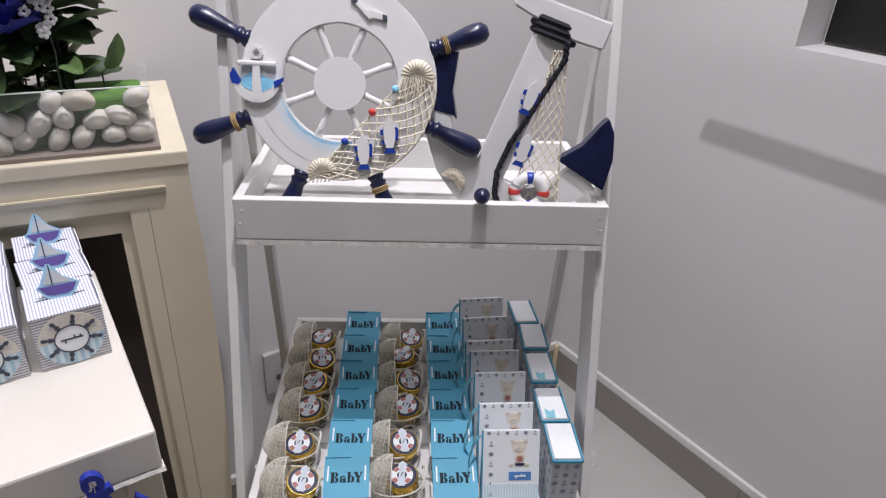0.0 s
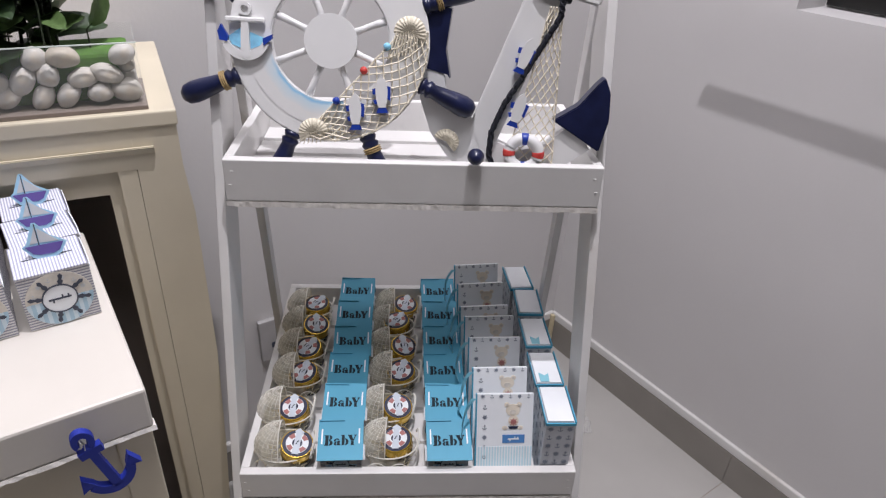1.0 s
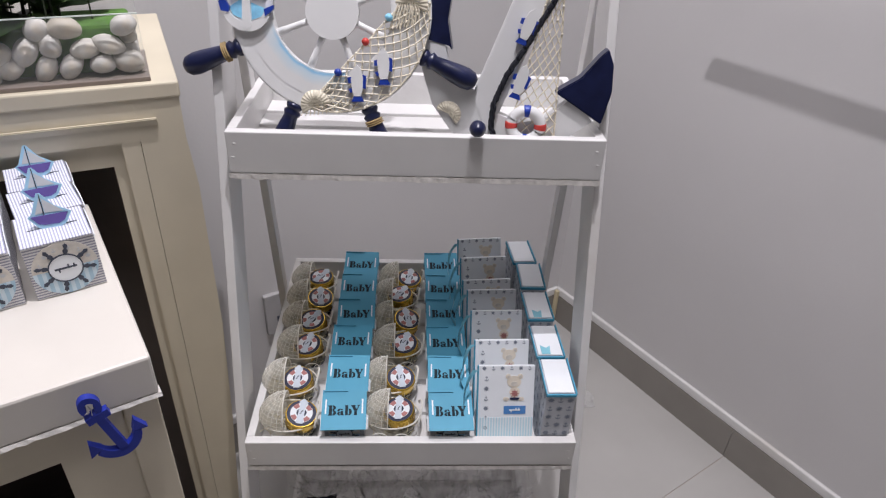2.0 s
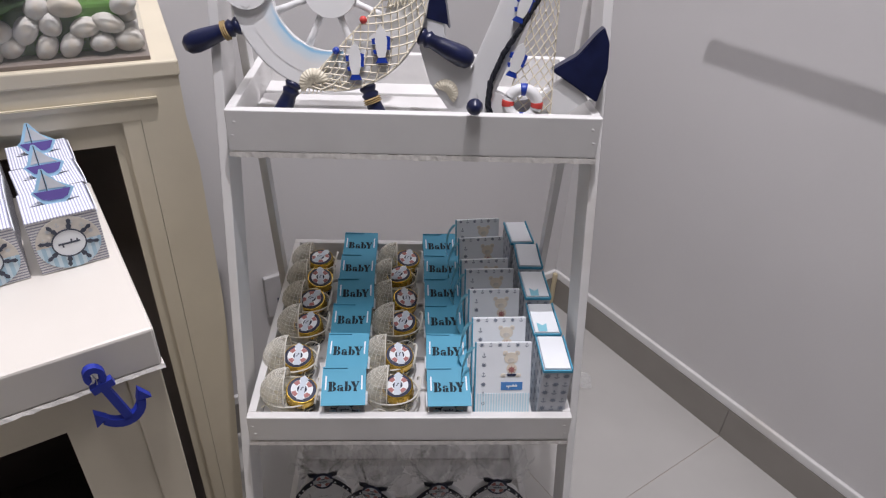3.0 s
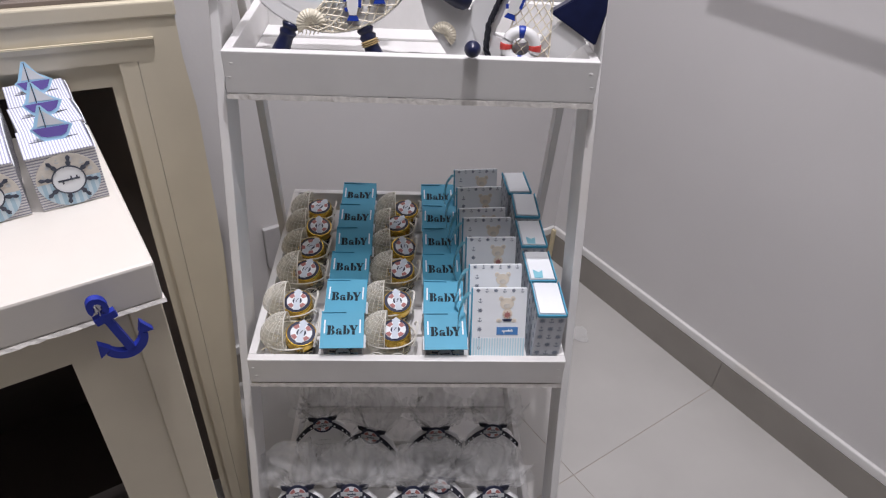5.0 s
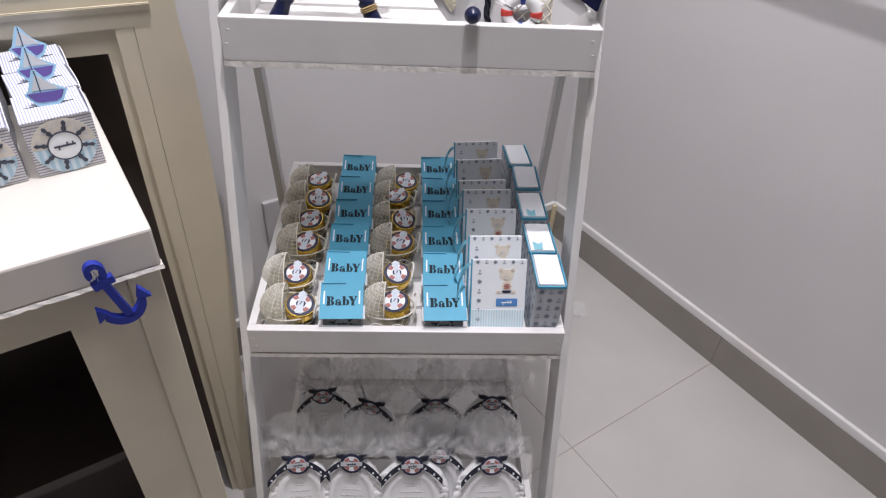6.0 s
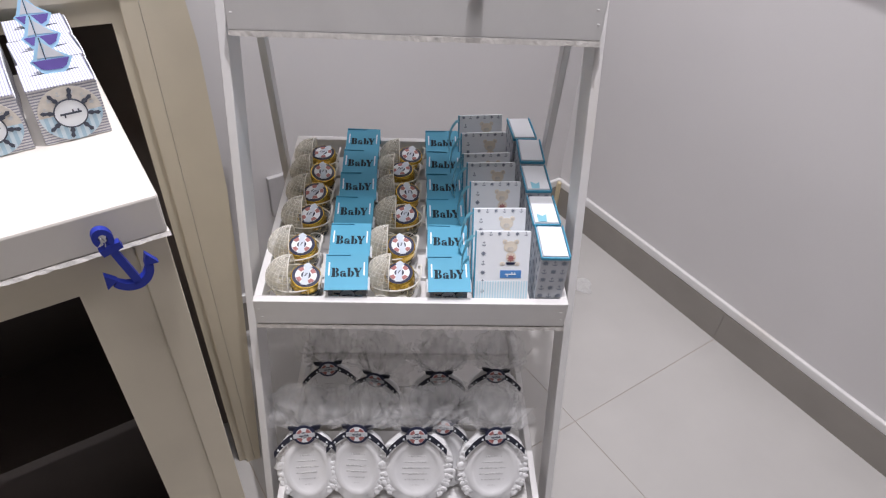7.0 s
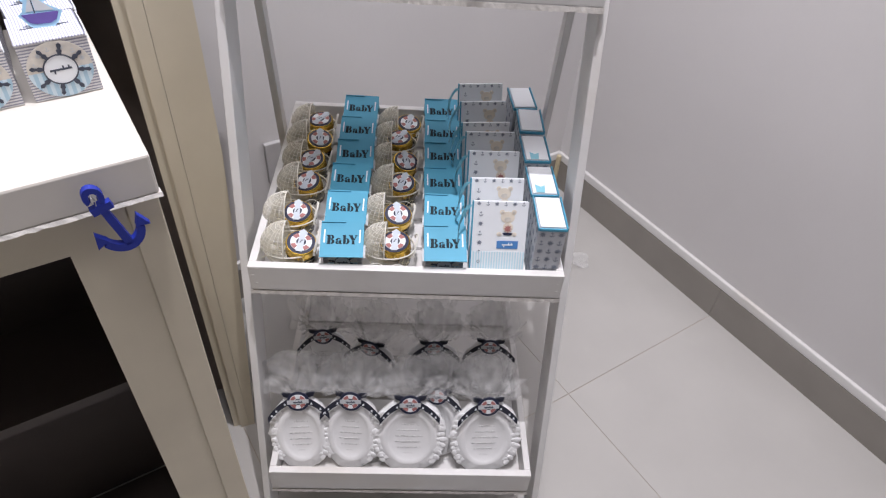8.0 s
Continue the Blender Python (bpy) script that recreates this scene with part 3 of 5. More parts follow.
    for k in range(70):
        a, b = g.uniform(0, 6.28), g.uniform(0, 6.28)
        q = Vector((g.uniform(-0.030, 0.026), g.uniform(-0.021, 0.021), g.uniform(0.014, 0.036)))
        d = Vector((math.cos(a), math.sin(a), math.sin(b) * 0.5)) * 0.007
        tube(bm, [q - d, q + Vector((0, 0, 0.003)), q + d], 0.0004, 3)
    part("straw", bm, SHRED, p, "tangled straw shreds")
    return p


def jar(at):
    j = thing("jar", "small dark glass jar with a gold lid and round label", "jar", at, "jars in the prams")
    bm = bmesh.new()
    lathe(bm, [(0, 0), (0.015, 0), (0.0185, 0.003), (0.0192, 0.014), (0.0185, 0.024), (0.0175, 0.0242), (0, 0.0242)])
    part("glass", bm, HONEY, j, smooth=True)
    bm = bmesh.new()
    prof = [(0.0, 0.0240), (0.0195, 0.0240), (0.0202, 0.0250), (0.0196, 0.0262), (0.0200, 0.0275), (0.0198, 0.0372), (0.0190, 0.0386), (0.0, 0.0386)]
    lathe(bm, prof, 28)
    lid = part("lid", bm, GOLD, j, "polished gold tin lid", smooth=False)
    bm = bmesh.new()
    lathe(bm, [(0, 0.0386), (0.0180, 0.0386), (0.0180, 0.0390), (0, 0.0390)], 28)
    label = part("label", bm, NAVYPRINT, lid, "navy label with a lifebuoy print")
    up = pose(0, 0, 0.0394, -90, 0, 0)
    bm = bmesh.new()
    annulus(bm, 0.0062, 0.0138, -0.0003, 0.0003, 28, up)
    part("lifebuoy_print", bm, PAPER, label)
    for k in range(4):
        bm = bmesh.new()
        a0 = k * math.pi / 2 + 0.45
        arc = [a0 + 0.62 * i / 5 for i in range(6)]
        prism(bm, [(0.0134 * math.cos(a), 0.0134 * math.sin(a)) for a in arc] + [(0.0080 * math.cos(a), 0.0080 * math.sin(a)) for a in arc[::-1]], -0.0008, 0.0, up)
        part("lifebuoy_band", bm, SALMON, label)
    bm = bmesh.new()
    lathe(bm, [(0, 0.0391), (0.0062, 0.0391), (0.0062, 0.0396), (0, 0.0396)], 20)
    part("panel", bm, NAVYPRINT, label)
    bm = bmesh.new()
    prism(bm, [(-0.0042, -0.0155), (0.0042, -0.0155), (0.0034, 0.011), (0.0062, 0.0145), (0, 0.0195), (-0.0055, 0.0150), (-0.0034, 0.011)], -0.0010, -0.0002, pose(0, 0, 0.0398, -90, 0, 0))
    part("tag", bm, mat("pale_blue_tag", (0.62, 0.68, 0.76), 0.5), label, "pale blue paper strip")
    bm = bmesh.new()
    bars(bm, 0, 0, -0.0012, 0.006, 0.003)
    bmesh.ops.transform(bm, matrix=pose(0, 0, 0.0398, -90, 0, 55), verts=bm.verts)
    part("writing", bm, INK, label)
    return j


ROWY = [0.576, 0.637, 0.706, 0.762, 0.818, 0.866]
LIDX = [-0.142, -0.150, -0.143, -0.145, -0.147, -0.147], [-0.014, -0.019, -0.010, -0.015, -0.016, -0.009]
p0, j0 = None, None
rng = random.Random(11)
for ci, cx in enumerate((-0.138, -0.018)):
    for i, ry_ in enumerate(ROWY):
        x, y = LIDX[ci][i] - 0.010, ry_ + (0.004 if ci else 0)
        m = pose(x, y, 0.5115, 0, 0, rng.uniform(-4, 4))
        mj = pose(x + 0.009, y + 0.004, 0.5150, 12 + rng.uniform(-5, 5), rng.uniform(-4, 9), rng.uniform(-40, 40))
        if p0 is None:
            p0, j0 = pram(m), jar(mj)
        else:
            copy_thing(p0, m)
            copy_thing(j0, mj)


# ---- printed boxes at the right of the middle tray ----
def print_front(parent, w, h, y):
    """Small nautical motifs along the edges, a plain beige shape, a written label as bars and a striped foot."""
    bm = bmesh.new()
    for k in range(6):
        (icon_anchor if k % 2 else icon_wheel)(bm, -w * 0.40 + k * w * 0.162, h - 0.0030, y, 0.0028)
    for k in range(6):
        (icon_wheel if k % 2 else icon_anchor)(bm, -w * 0.355, h - 0.0165 - k * 0.0128, y, 0.0033)
    part("motif_print", bm, GREYINK, parent, "grey printed nautical motifs")
    cx, cz = 0.0095, h - 0.0205
    bm = bmesh.new()
    disc(bm, 0.0088, y, 20, cx, cz, 0.0078)
    for s in (-1, 1):
        disc(bm, 0.0033, y, 12, cx + s * 0.0075, cz + 0.0068)
        disc(bm, 0.0036, y, 12, cx + s * 0.0095, cz - 0.0225, 0.0026)
    disc(bm, 0.0066, y, 16, cx + 0.001, cz - 0.0135, 0.0068)
    part("beige_print", bm, BEIGE, parent)
    bm = bmesh.new()
    disc(bm, 0.0042, y - 0.0005, 14, cx, cz - 0.0026, 0.0032)
    for s in (-1, 1):
        disc(bm, 0.0017, y - 0.0005, 10, cx + s * 0.0075, cz + 0.0068)
        disc(bm, 0.0019, y - 0.0005, 10, cx + s * 0.0095, cz - 0.0225, 0.0014)
    part("pale_print", bm, SAND, parent)
    bm = bmesh.new()
    icon_wheel(bm, cx + 0.001, cz - 0.0150, y - 0.0005, 0.0052)
    part("wheel_print", bm, SALMON, parent)
    bm = bmesh.new()
    prism(bm, [(cx - 0.0055, cz - 0.0205), (cx + 0.0075, cz - 0.0205), (cx + 0.0055, cz - 0.0235), (cx - 0.0035, cz - 0.0235)], y - 0.0009, y - 0.0005)
    part("hull_print", bm, NAVYPRINT, parent)
    bm = bmesh.new()
    prism(bm, [(-0.0025, h - 0.0625), (0.0250, h - 0.0625), (0.0250, h - 0.0520), (-0.0025, h - 0.0520)], y - 0.0004, y)
    lab = part("label", bm, LABELBLUE, parent, "blue label")
    bm = bmesh.new()
    bars(bm, 0.0112, h - 0.0573, y - 0.0006, 0.014, 0.006)
    part("writing", bm, PAPER, lab)
    part("striped_foot", slab(-w / 2 + 0.0015, w / 2 - 0.0005, y - 0.0003, y, 0.001, h - 0.067), STRIPEFINE, parent)


def motif_box(at):
    b = thing("gift_bag_box", "white card gift box with printed nautical motifs", "gift box", at, "printed gift boxes on the shelf")
    w, h, d = 0.070, 0.1145, 0.030
    bm = bmesh.new()
    for q in box(bm, -w / 2, w / 2, 0, d, 0, h):
        if q.co.z > h / 2 and q.co.y > d / 2:
            q.co.y = 0.005
    bmesh.ops.bevel(bm, geom=bm.edges[:], offset=0.0006, segments=2, affect="EDGES")
    part("body", bm, PAPER, b)
    part("turquoise_edge", slab(-w / 2 - 0.0012, -w / 2 + 0.0004, -0.0006, 0.004, 0, h), TEAL, b, "turquoise card edge")
    print_front(b, w, h, -0.0002)
    return b


# each bag: where its top edge stands, its middle and its turn
TOPS = [(0.588, 0.1155, 1.0), (0.635, 0.1155, 2.0), (0.695, 0.1150, 2.0), (0.742, 0.1135, 3.0), (0.766, 0.1095, 5.0), (0.824, 0.1100, 6.0), (0.877, 0.1085, 6.0)]
m0 = None
for i, (ty, x, turn) in enumerate(TOPS):
    lean = 23.2 - i * 1.2
    m = pose(x, ty - 0.1145 * math.sin(radians(lean)), 0.5125, -lean, 0, turn)
    if m0 is None:
        m0 = motif_box(m)
    else:
        copy_thing(m0, m)


def book_box(at):
    b = thing("slip_box", "tall printed card box with a white top and turquoise edges", "gift box", at, "slip boxes on the shelf")
    w, d, h = 0.035, 0.062, 0.100
    part("body", slab(-w / 2, w / 2, 0, d, 0, h, bevel=0.0006), mat("grey_white_card", (0.56, 0.58, 0.62), 0.6), b)
    bm = bmesh.new()
    for r in range(7):
        for c in range(3):
            (icon_anchor if (r + c) % 2 else icon_wheel)(bm, -0.0115 + 0.0115 * c, 0.010 + r * 0.0137, -0.0002, 0.0042)
    part("motif_print", bm, GREYINK, b, "grey printed nautical motifs")
    bm = bmesh.new()
    for r in range(6):
        for c in range(4):
            (icon_anchor if (r + c) % 2 else icon_wheel)(bm, -0.0225 + 0.015 * c, 0.012 + r * 0.016, -0.0002, 0.0042)
    bmesh.ops.transform(bm, matrix=pose(-w / 2, d / 2, 0, 0, 0, -90), verts=bm.verts)
    part("side_print", bm, GREYINK, b)
    rim = bmesh.new()
    box(rim, -w / 2 - 0.0008, -w / 2 + 0.0004, 0, d, h - 0.002, h + 0.0030)
    box(rim, w / 2 - 0.0006, w / 2 + 0.0010, 0, d, h - 0.002, h + 0.0035)
    box(rim, -w / 2, w / 2, -0.0008, 0.0012, h - 0.002, h + 0.0015)
    part("rim", rim, TEAL, b, "turquoise card rim")
    part("top", slab(-w / 2 + 0.002, w / 2 - 0.002, 0.0025, d - 0.002, h, h + 0.003, bevel=0.0005), PAPER, b, "plain white card top")
    return b


b0 = None
for i, (y, x, z, tilt) in enumerate(((0.543, 0.1750, 0.0, 0), (0.609, 0.1735, 0.0, 3), (0.683, 0.1730, 0.001, 0), (0.756, 0.1735, 0.001, -2), (0.821, 0.1705, 0.001, -3))):
    m = pose(x, y, 0.5125 + z, 0, 0, (0, 1, 1, -1, 4)[i])
    if b0 is None:
        b0 = book_box(m)
    else:
        copy_thing(b0, m)


for y, x in ((0.609, 0.168), (0.683, 0.169)):
    bm = bmesh.new()
    prism(bm, [(-0.0055, 0.0), (0.0055, 0.0), (0.0065, 0.015), (0.001, 0.011), (-0.006, 0.016)], -0.0003, 0.0003, pose(0, 0, 0, -89, 0, 0))
    tagged(part("ribbon_end", bm, RIBBON, None, "turquoise satin ribbon end lying on a box", pose(x, y + 0.003, 0.6163)), "", "ribbon", "ribbons on the gift boxes")


def curl(pts, wide, turn):
    """A ribbon strip along the points, twisting a little."""
    bm = bmesh.new()
    rows = []
    for i, p in enumerate(pts):
        a = turn * i
        o = Vector((math.cos(a), math.sin(a), 0.3 * math.sin(a * 2))) * wide / 2
        rows.append([bm.verts.new(Vector(p) - o), bm.verts.new(Vector(p) + o)])
    for a, b in zip(rows, rows[1:]):
        bm.faces.new((a[0], a[1], b[1], b[0]))
    bmesh.ops.solidify(bm, geom=bm.faces[:], thickness=0.0004)
    return bm


rng = random.Random(3)
for i, (ty, x, turn) in enumerate(TOPS):
    x, z = x - 0.040, 0.612
    pts = [(x - 0.010 * math.sin(k * 0.5) - 0.001 * k * rng.uniform(0.2, 1.6), ty - 0.006 - 0.005 * k, z + 0.004 + 0.006 * math.sin(k * 0.8) - 0.0095 * k) for k in range(9 if i else 5)]
    r = part("ribbon", curl(pts, 0.007, 0.35 + 0.1 * rng.random()), RIBBON, None, "loose turquoise satin ribbon on a gift box")
    tagged(r, "", "ribbon", "ribbons on the gift boxes")


# ---- plaques in tulle on the bottom tray ----
def plaque_mesh():
    bm = bmesh.new()
    n, rings = 72, []
    for k, (s, y) in enumerate(((1.0, 0.006), (1.0, 0.001), (0.93, -0.003), (0.80, -0.003), (0.74, -0.0050), (0.68, -0.0056), (0.62, -0.0040), (0.55, -0.002), (0.3, -0.0012))):
        ring = []
        for i in range(n):
            a = 2 * math.pi * i / n
            wob = 1 + (0.035 * abs(math.sin(a * 5.5)) + 0.02 * noise.noise((math.cos(a) * 6, math.sin(a) * 6, 2)) if k < 4 else 0)
            side = 0.35 + 0.65 * abs(math.cos(a)) if k < 4 else 1
            q = s * (1 + (wob - 1) * side)
            ring.append(bm.verts.new((0.048 * q * (1 if k < 5 else 0.92) * math.cos(a), y + (0.0018 * noise.noise((9 * math.cos(a), 9 * math.sin(a), 5)) if k < 4 else 0), 0.066 + 0.066 * q * math.sin(a))))
        rings.append(ring)
    bm.faces.new(rings[0])
    for a, b in zip(rings, rings[1:]):
        for i in range(n):
            bm.faces.new((a[i], a[(i + 1) % n], b[(i + 1) % n], b[i]))
    bm.faces.new(rings[-1][::-1])
    bmesh.ops.recalc_face_normals(bm, faces=bm.faces)
    return mesh_of("plaque", bm, PLASTER, True)


def lace_mesh(s):
    """Scalloped relief along one side of the plaque."""
    bm = bmesh.new()
    g = random.Random(21 + s)
    for k in range(11):
        a = radians(-45 + k * 8.6 + g.uniform(-2, 2)) + (0 if s > 0 else math.pi)
        for j in range(2):
            r = 0.92 - 0.10 * j + g.uniform(-0.02, 0.02)
            c = Vector((0.049 * r * math.cos(a), -0.0028 - 0.0006 * g.random(), 0.066 + 0.067 * r * math.sin(a)))
            bmesh.ops.create_icosphere(bm, subdivisions=2, radius=0.0034 + 0.0020 * g.random(), matrix=Matrix.Translation(c) @ Euler((g.uniform(-0.2, 0.2), g.uniform(0, 3), g.uniform(-0.2, 0.2))).to_matrix().to_4x4() @ Matrix.Diagonal((0.9, 0.26, 1.3, 1)))
    return mesh_of("lace_relief", bm, PLASTER, True)


def tulle_mesh(seed, wide, high, layers=3):
    """Bunched net above the tie: pleated fans that spread and droop, with a loose cloud behind them."""
    bm = bmesh.new()
    for l in range(layers):
        nu, nv = 44, 12
        tip = 0.35 * noise.noise((seed * 2.3, l * 4.7, 1.0))
        reach = 1 + 0.45 * noise.noise((seed * 1.9, l * 3.1, 7.0))
        rows = []
        for v in range(nv + 1):
            t = v / nv
            row = []
            for i in range(nu + 1):
                a = radians(-88 + 176 * i / nu) + tip * t
                pleat = math.sin(i * 1.45 + seed * 2.1 + l) * (0.0012 + 0.0045 * t)
                k = noise.noise((i * 0.16, v * 0.22, seed * 7.1 + l * 3.3))
                k2 = noise.noise((i * 0.13, v * 0.35 + 9, seed * 3.7 + l * 5.1))
                rag = reach * (1 + 0.30 * noise.noise((i * 0.33, seed * 1.7, l * 2.0)) + 0.06 * noise.noise((i * 1.3, seed, l)))
                out = (0.10 + 0.90 * t ** 0.85) * rag
                row.append(bm.verts.new((wide * math.sin(a) * out + 0.012 * k2 * t,
                                         0.002 + l * 0.006 * t + pleat + 0.022 * k * t + 0.016 * t * t * math.cos(a),
                                         high * t * (0.22 + 0.78 * max(0, math.cos(a)) ** 0.7) * rag + 0.014 * k2 * t - 0.010 * t * t * abs(math.sin(a)))))
            rows.append(row)
        for a, b in zip(rows, rows[1:]):
            for i in range(nu):
                bm.faces.new((a[i], a[i + 1], b[i + 1], b[i]))
    puff = bmesh.ops.create_icosphere(bm, subdivisions=4, radius=1)["verts"]
    for q in puff:
        d = q.co.copy()
        w = 1 + 0.60 * noise.noise(d * 1.3 + Vector((seed * 5.3, 0, 0))) + 0.16 * noise.noise(d * 3.2 + Vector((0, seed * 3.1, 0)))
        q.co = Vector((d.x * wide * 0.85 * w, 0.022 + d.y * 0.018 * w, high * 0.60 + d.z * high * 0.46 * w))
    return mesh_of("tulle", bm, TULLE, True)


def ribbon_arm(s, seed):
    bm = bmesh.new()
    pts = [(s * (0.006 + 0.0062 * k), -0.004 - 0.0010 * k, -0.0005 * k - (0.0006 if s > 0 else 0.0007) * k * k) for k in range(7)]
    rows = []
    for i, p in enumerate(pts):
        rows.append([bm.verts.new(Vector(p) + Vector((0, 0, 0.0048))), bm.verts.new(Vector(p) - Vector((0, 0.001, 0.0048)))])
    for a, b in zip(rows, rows[1:]):
        bm.faces.new((a[0], a[1], b[1], b[0]))
    bmesh.ops.recalc_face_normals(bm, faces=bm.faces)
    bmesh.ops.solidify(bm, geom=bm.faces[:], thickness=0.0005)
    dots = bmesh.new()
    for k in (2, 4, 5.6):
        i = int(k)
        p = Vector(pts[i])
        disc(dots, 0.0014, p.y - 0.0018, 8, p.x, p.z)
        prism(dots, [(p.x - 0.0018, p.z - 0.0022), (p.x + 0.0018, p.z - 0.0022), (p.x, p.z - 0.0004)], p.y - 0.0020, p.y - 0.0012)
    return bm, dots


def relief_meshes():
    """Six faint rows of raised strokes, too small to read."""
    g = random.Random(8)
    rows = []
    for r in range(6):
        bm = bmesh.new()
        z = 0.037 + r * 0.0103
        w = 0.019 * math.sqrt(max(0.12, 1 - ((z - 0.063) / 0.033) ** 2))
        cols = []
        for i in range(29):
            x = w * (i / 14 - 1)
            h = g.uniform(0.0010, 0.0032)
            dz = g.uniform(-0.0006, 0.0006)
            y = -0.0011 - g.uniform(0.0, 0.0009)
            cols.append([bm.verts.new((x, -0.0004, z + dz - h)), bm.verts.new((x, y, z + dz - h * 0.4)), bm.verts.new((x, y, z + dz + h * 0.4)), bm.verts.new((x, -0.0004, z + dz + h))])
        for p, q in zip(cols, cols[1:]):
            for j in range(3):
                bm.faces.new((p[j], q[j], q[j + 1], p[j + 1]))
        rows.append(mesh_of("relief_line", bm, PLASTERGREY, True))
    return rows


RELIEF = relief_meshes()
PLAQUE, LACEL, LACER = plaque_mesh(), lace_mesh(-1), lace_mesh(1)
TULLES = [tulle_mesh(k, 0.050, 0.060) for k in range(4)] + [tulle_mesh(k + 4, 0.044, 0.066) for k in range(4)]


def plaque(at, k, scale):
    p = thing("plaque_favour", "white cast oval plaque wrapped in tulle with navy ribbon", "favour", at, "wrapped plaques on the bottom tray")
    sc = Matrix.Diagonal((scale, 1, 1, 1))
    body = part("plaque", PLAQUE, None, p, at=sc)
    part("lace_relief", LACEL, None, body)
    part("lace_relief", LACER, None, body)
    for line in RELIEF:
        part("relief_line", line, None, body)
    neck = Matrix.Translation((0, -0.004, 0.130))
    part("tulle", TULLES[k], None, p, "crumpled white tulle bunch", neck)
    bow = part("ribbon", slab(-0.013, 0.013, -0.004, 0.002, -0.006, 0.006, bevel=0.002), NAVYRIBBON, p, "navy ribbon with white prints", neck)
    for s in (-1, 1):
        bm, dots = ribbon_arm(s, k)
        arm = part("ribbon_tail", bm, NAVYRIBBON, bow)
        part("print", dots, PAPER, bow)
        bm = bmesh.new()
        prism(bm, [(s * 0.004, 0.005), (s * 0.013, 0.0095), (s * 0.023, 0.0105), (s * 0.021, 0.0045), (s * 0.006, 0.000)], -0.0015, 0.0015)
        part("bow_loop", bm, NAVYRIBBON, bow)
    med = bmesh.new()
    disc(med, 0.0158, -0.0062, 28, d=0.0012)
    med = part("medallion", med, NAVYPRINT, bow, "round lifebuoy tag")
    bm = bmesh.new()
    annulus(bm, 0.0052, 0.0118, -0.0079, -0.0074, 28)
    part("medallion_ring", bm, PAPER, bow)
    for q in range(4):
        bm = bmesh.new()
        arc = [q * math.pi / 2 + 0.4 + 0.8 * i / 4 for i in range(5)]
        prism(bm, [(0.0112 * math.cos(a), 0.0112 * math.sin(a)) for a in arc] + [(0.0065 * math.cos(a), 0.006 * math.sin(a)) for a in arc[::-1]], -0.0083, -0.0079)
        part("medallion_band", bm, SALMON, bow)
    bm = bmesh.new()
    prism(bm, [(-0.015, -0.004), (0.015, -0.002), (0.015, 0.0045), (-0.015, 0.0030)], -0.0088, -0.0084)
    part("medallion_strip", bm, SAIL, bow)
    bm = bmesh.new()
    bars(bm, 0, 0, -0.0089, 0.013, 0.0055)
    part("writing", bm, INK, bow)
    return p


BASE3 = 0.159
for k, (x, y, lean, sc, yaw) in enumerate(((-0.154, 0.470, 20, 0.92, 4), (-0.081, 0.472, 20, 0.92, -3), (0.010, 0.468, 20, 1.12, 0), (0.129, 0.468, 20, 1.08, 2))):
    plaque(pose(x, y, BASE3, -lean, 0, yaw) @ Matrix.Scale(1.05, 4), k, sc)
for k, (x, y, lean, sc, yaw) in enumerate(((-0.134, 0.624, 8, 0.9, 6), (-0.058, 0.606, 6, 0.9, -14), (0.046, 0.610, 6, 1.0, 2), (0.138, 0.616, 6, 0.9, -4))):
    plaque(pose(x, y, BASE3, -lean, 0, yaw), 4 + k, sc)
plaque(pose(0.046, 0.495, BASE3 - 0.001, -18, 0, -8), 2, 0.95)


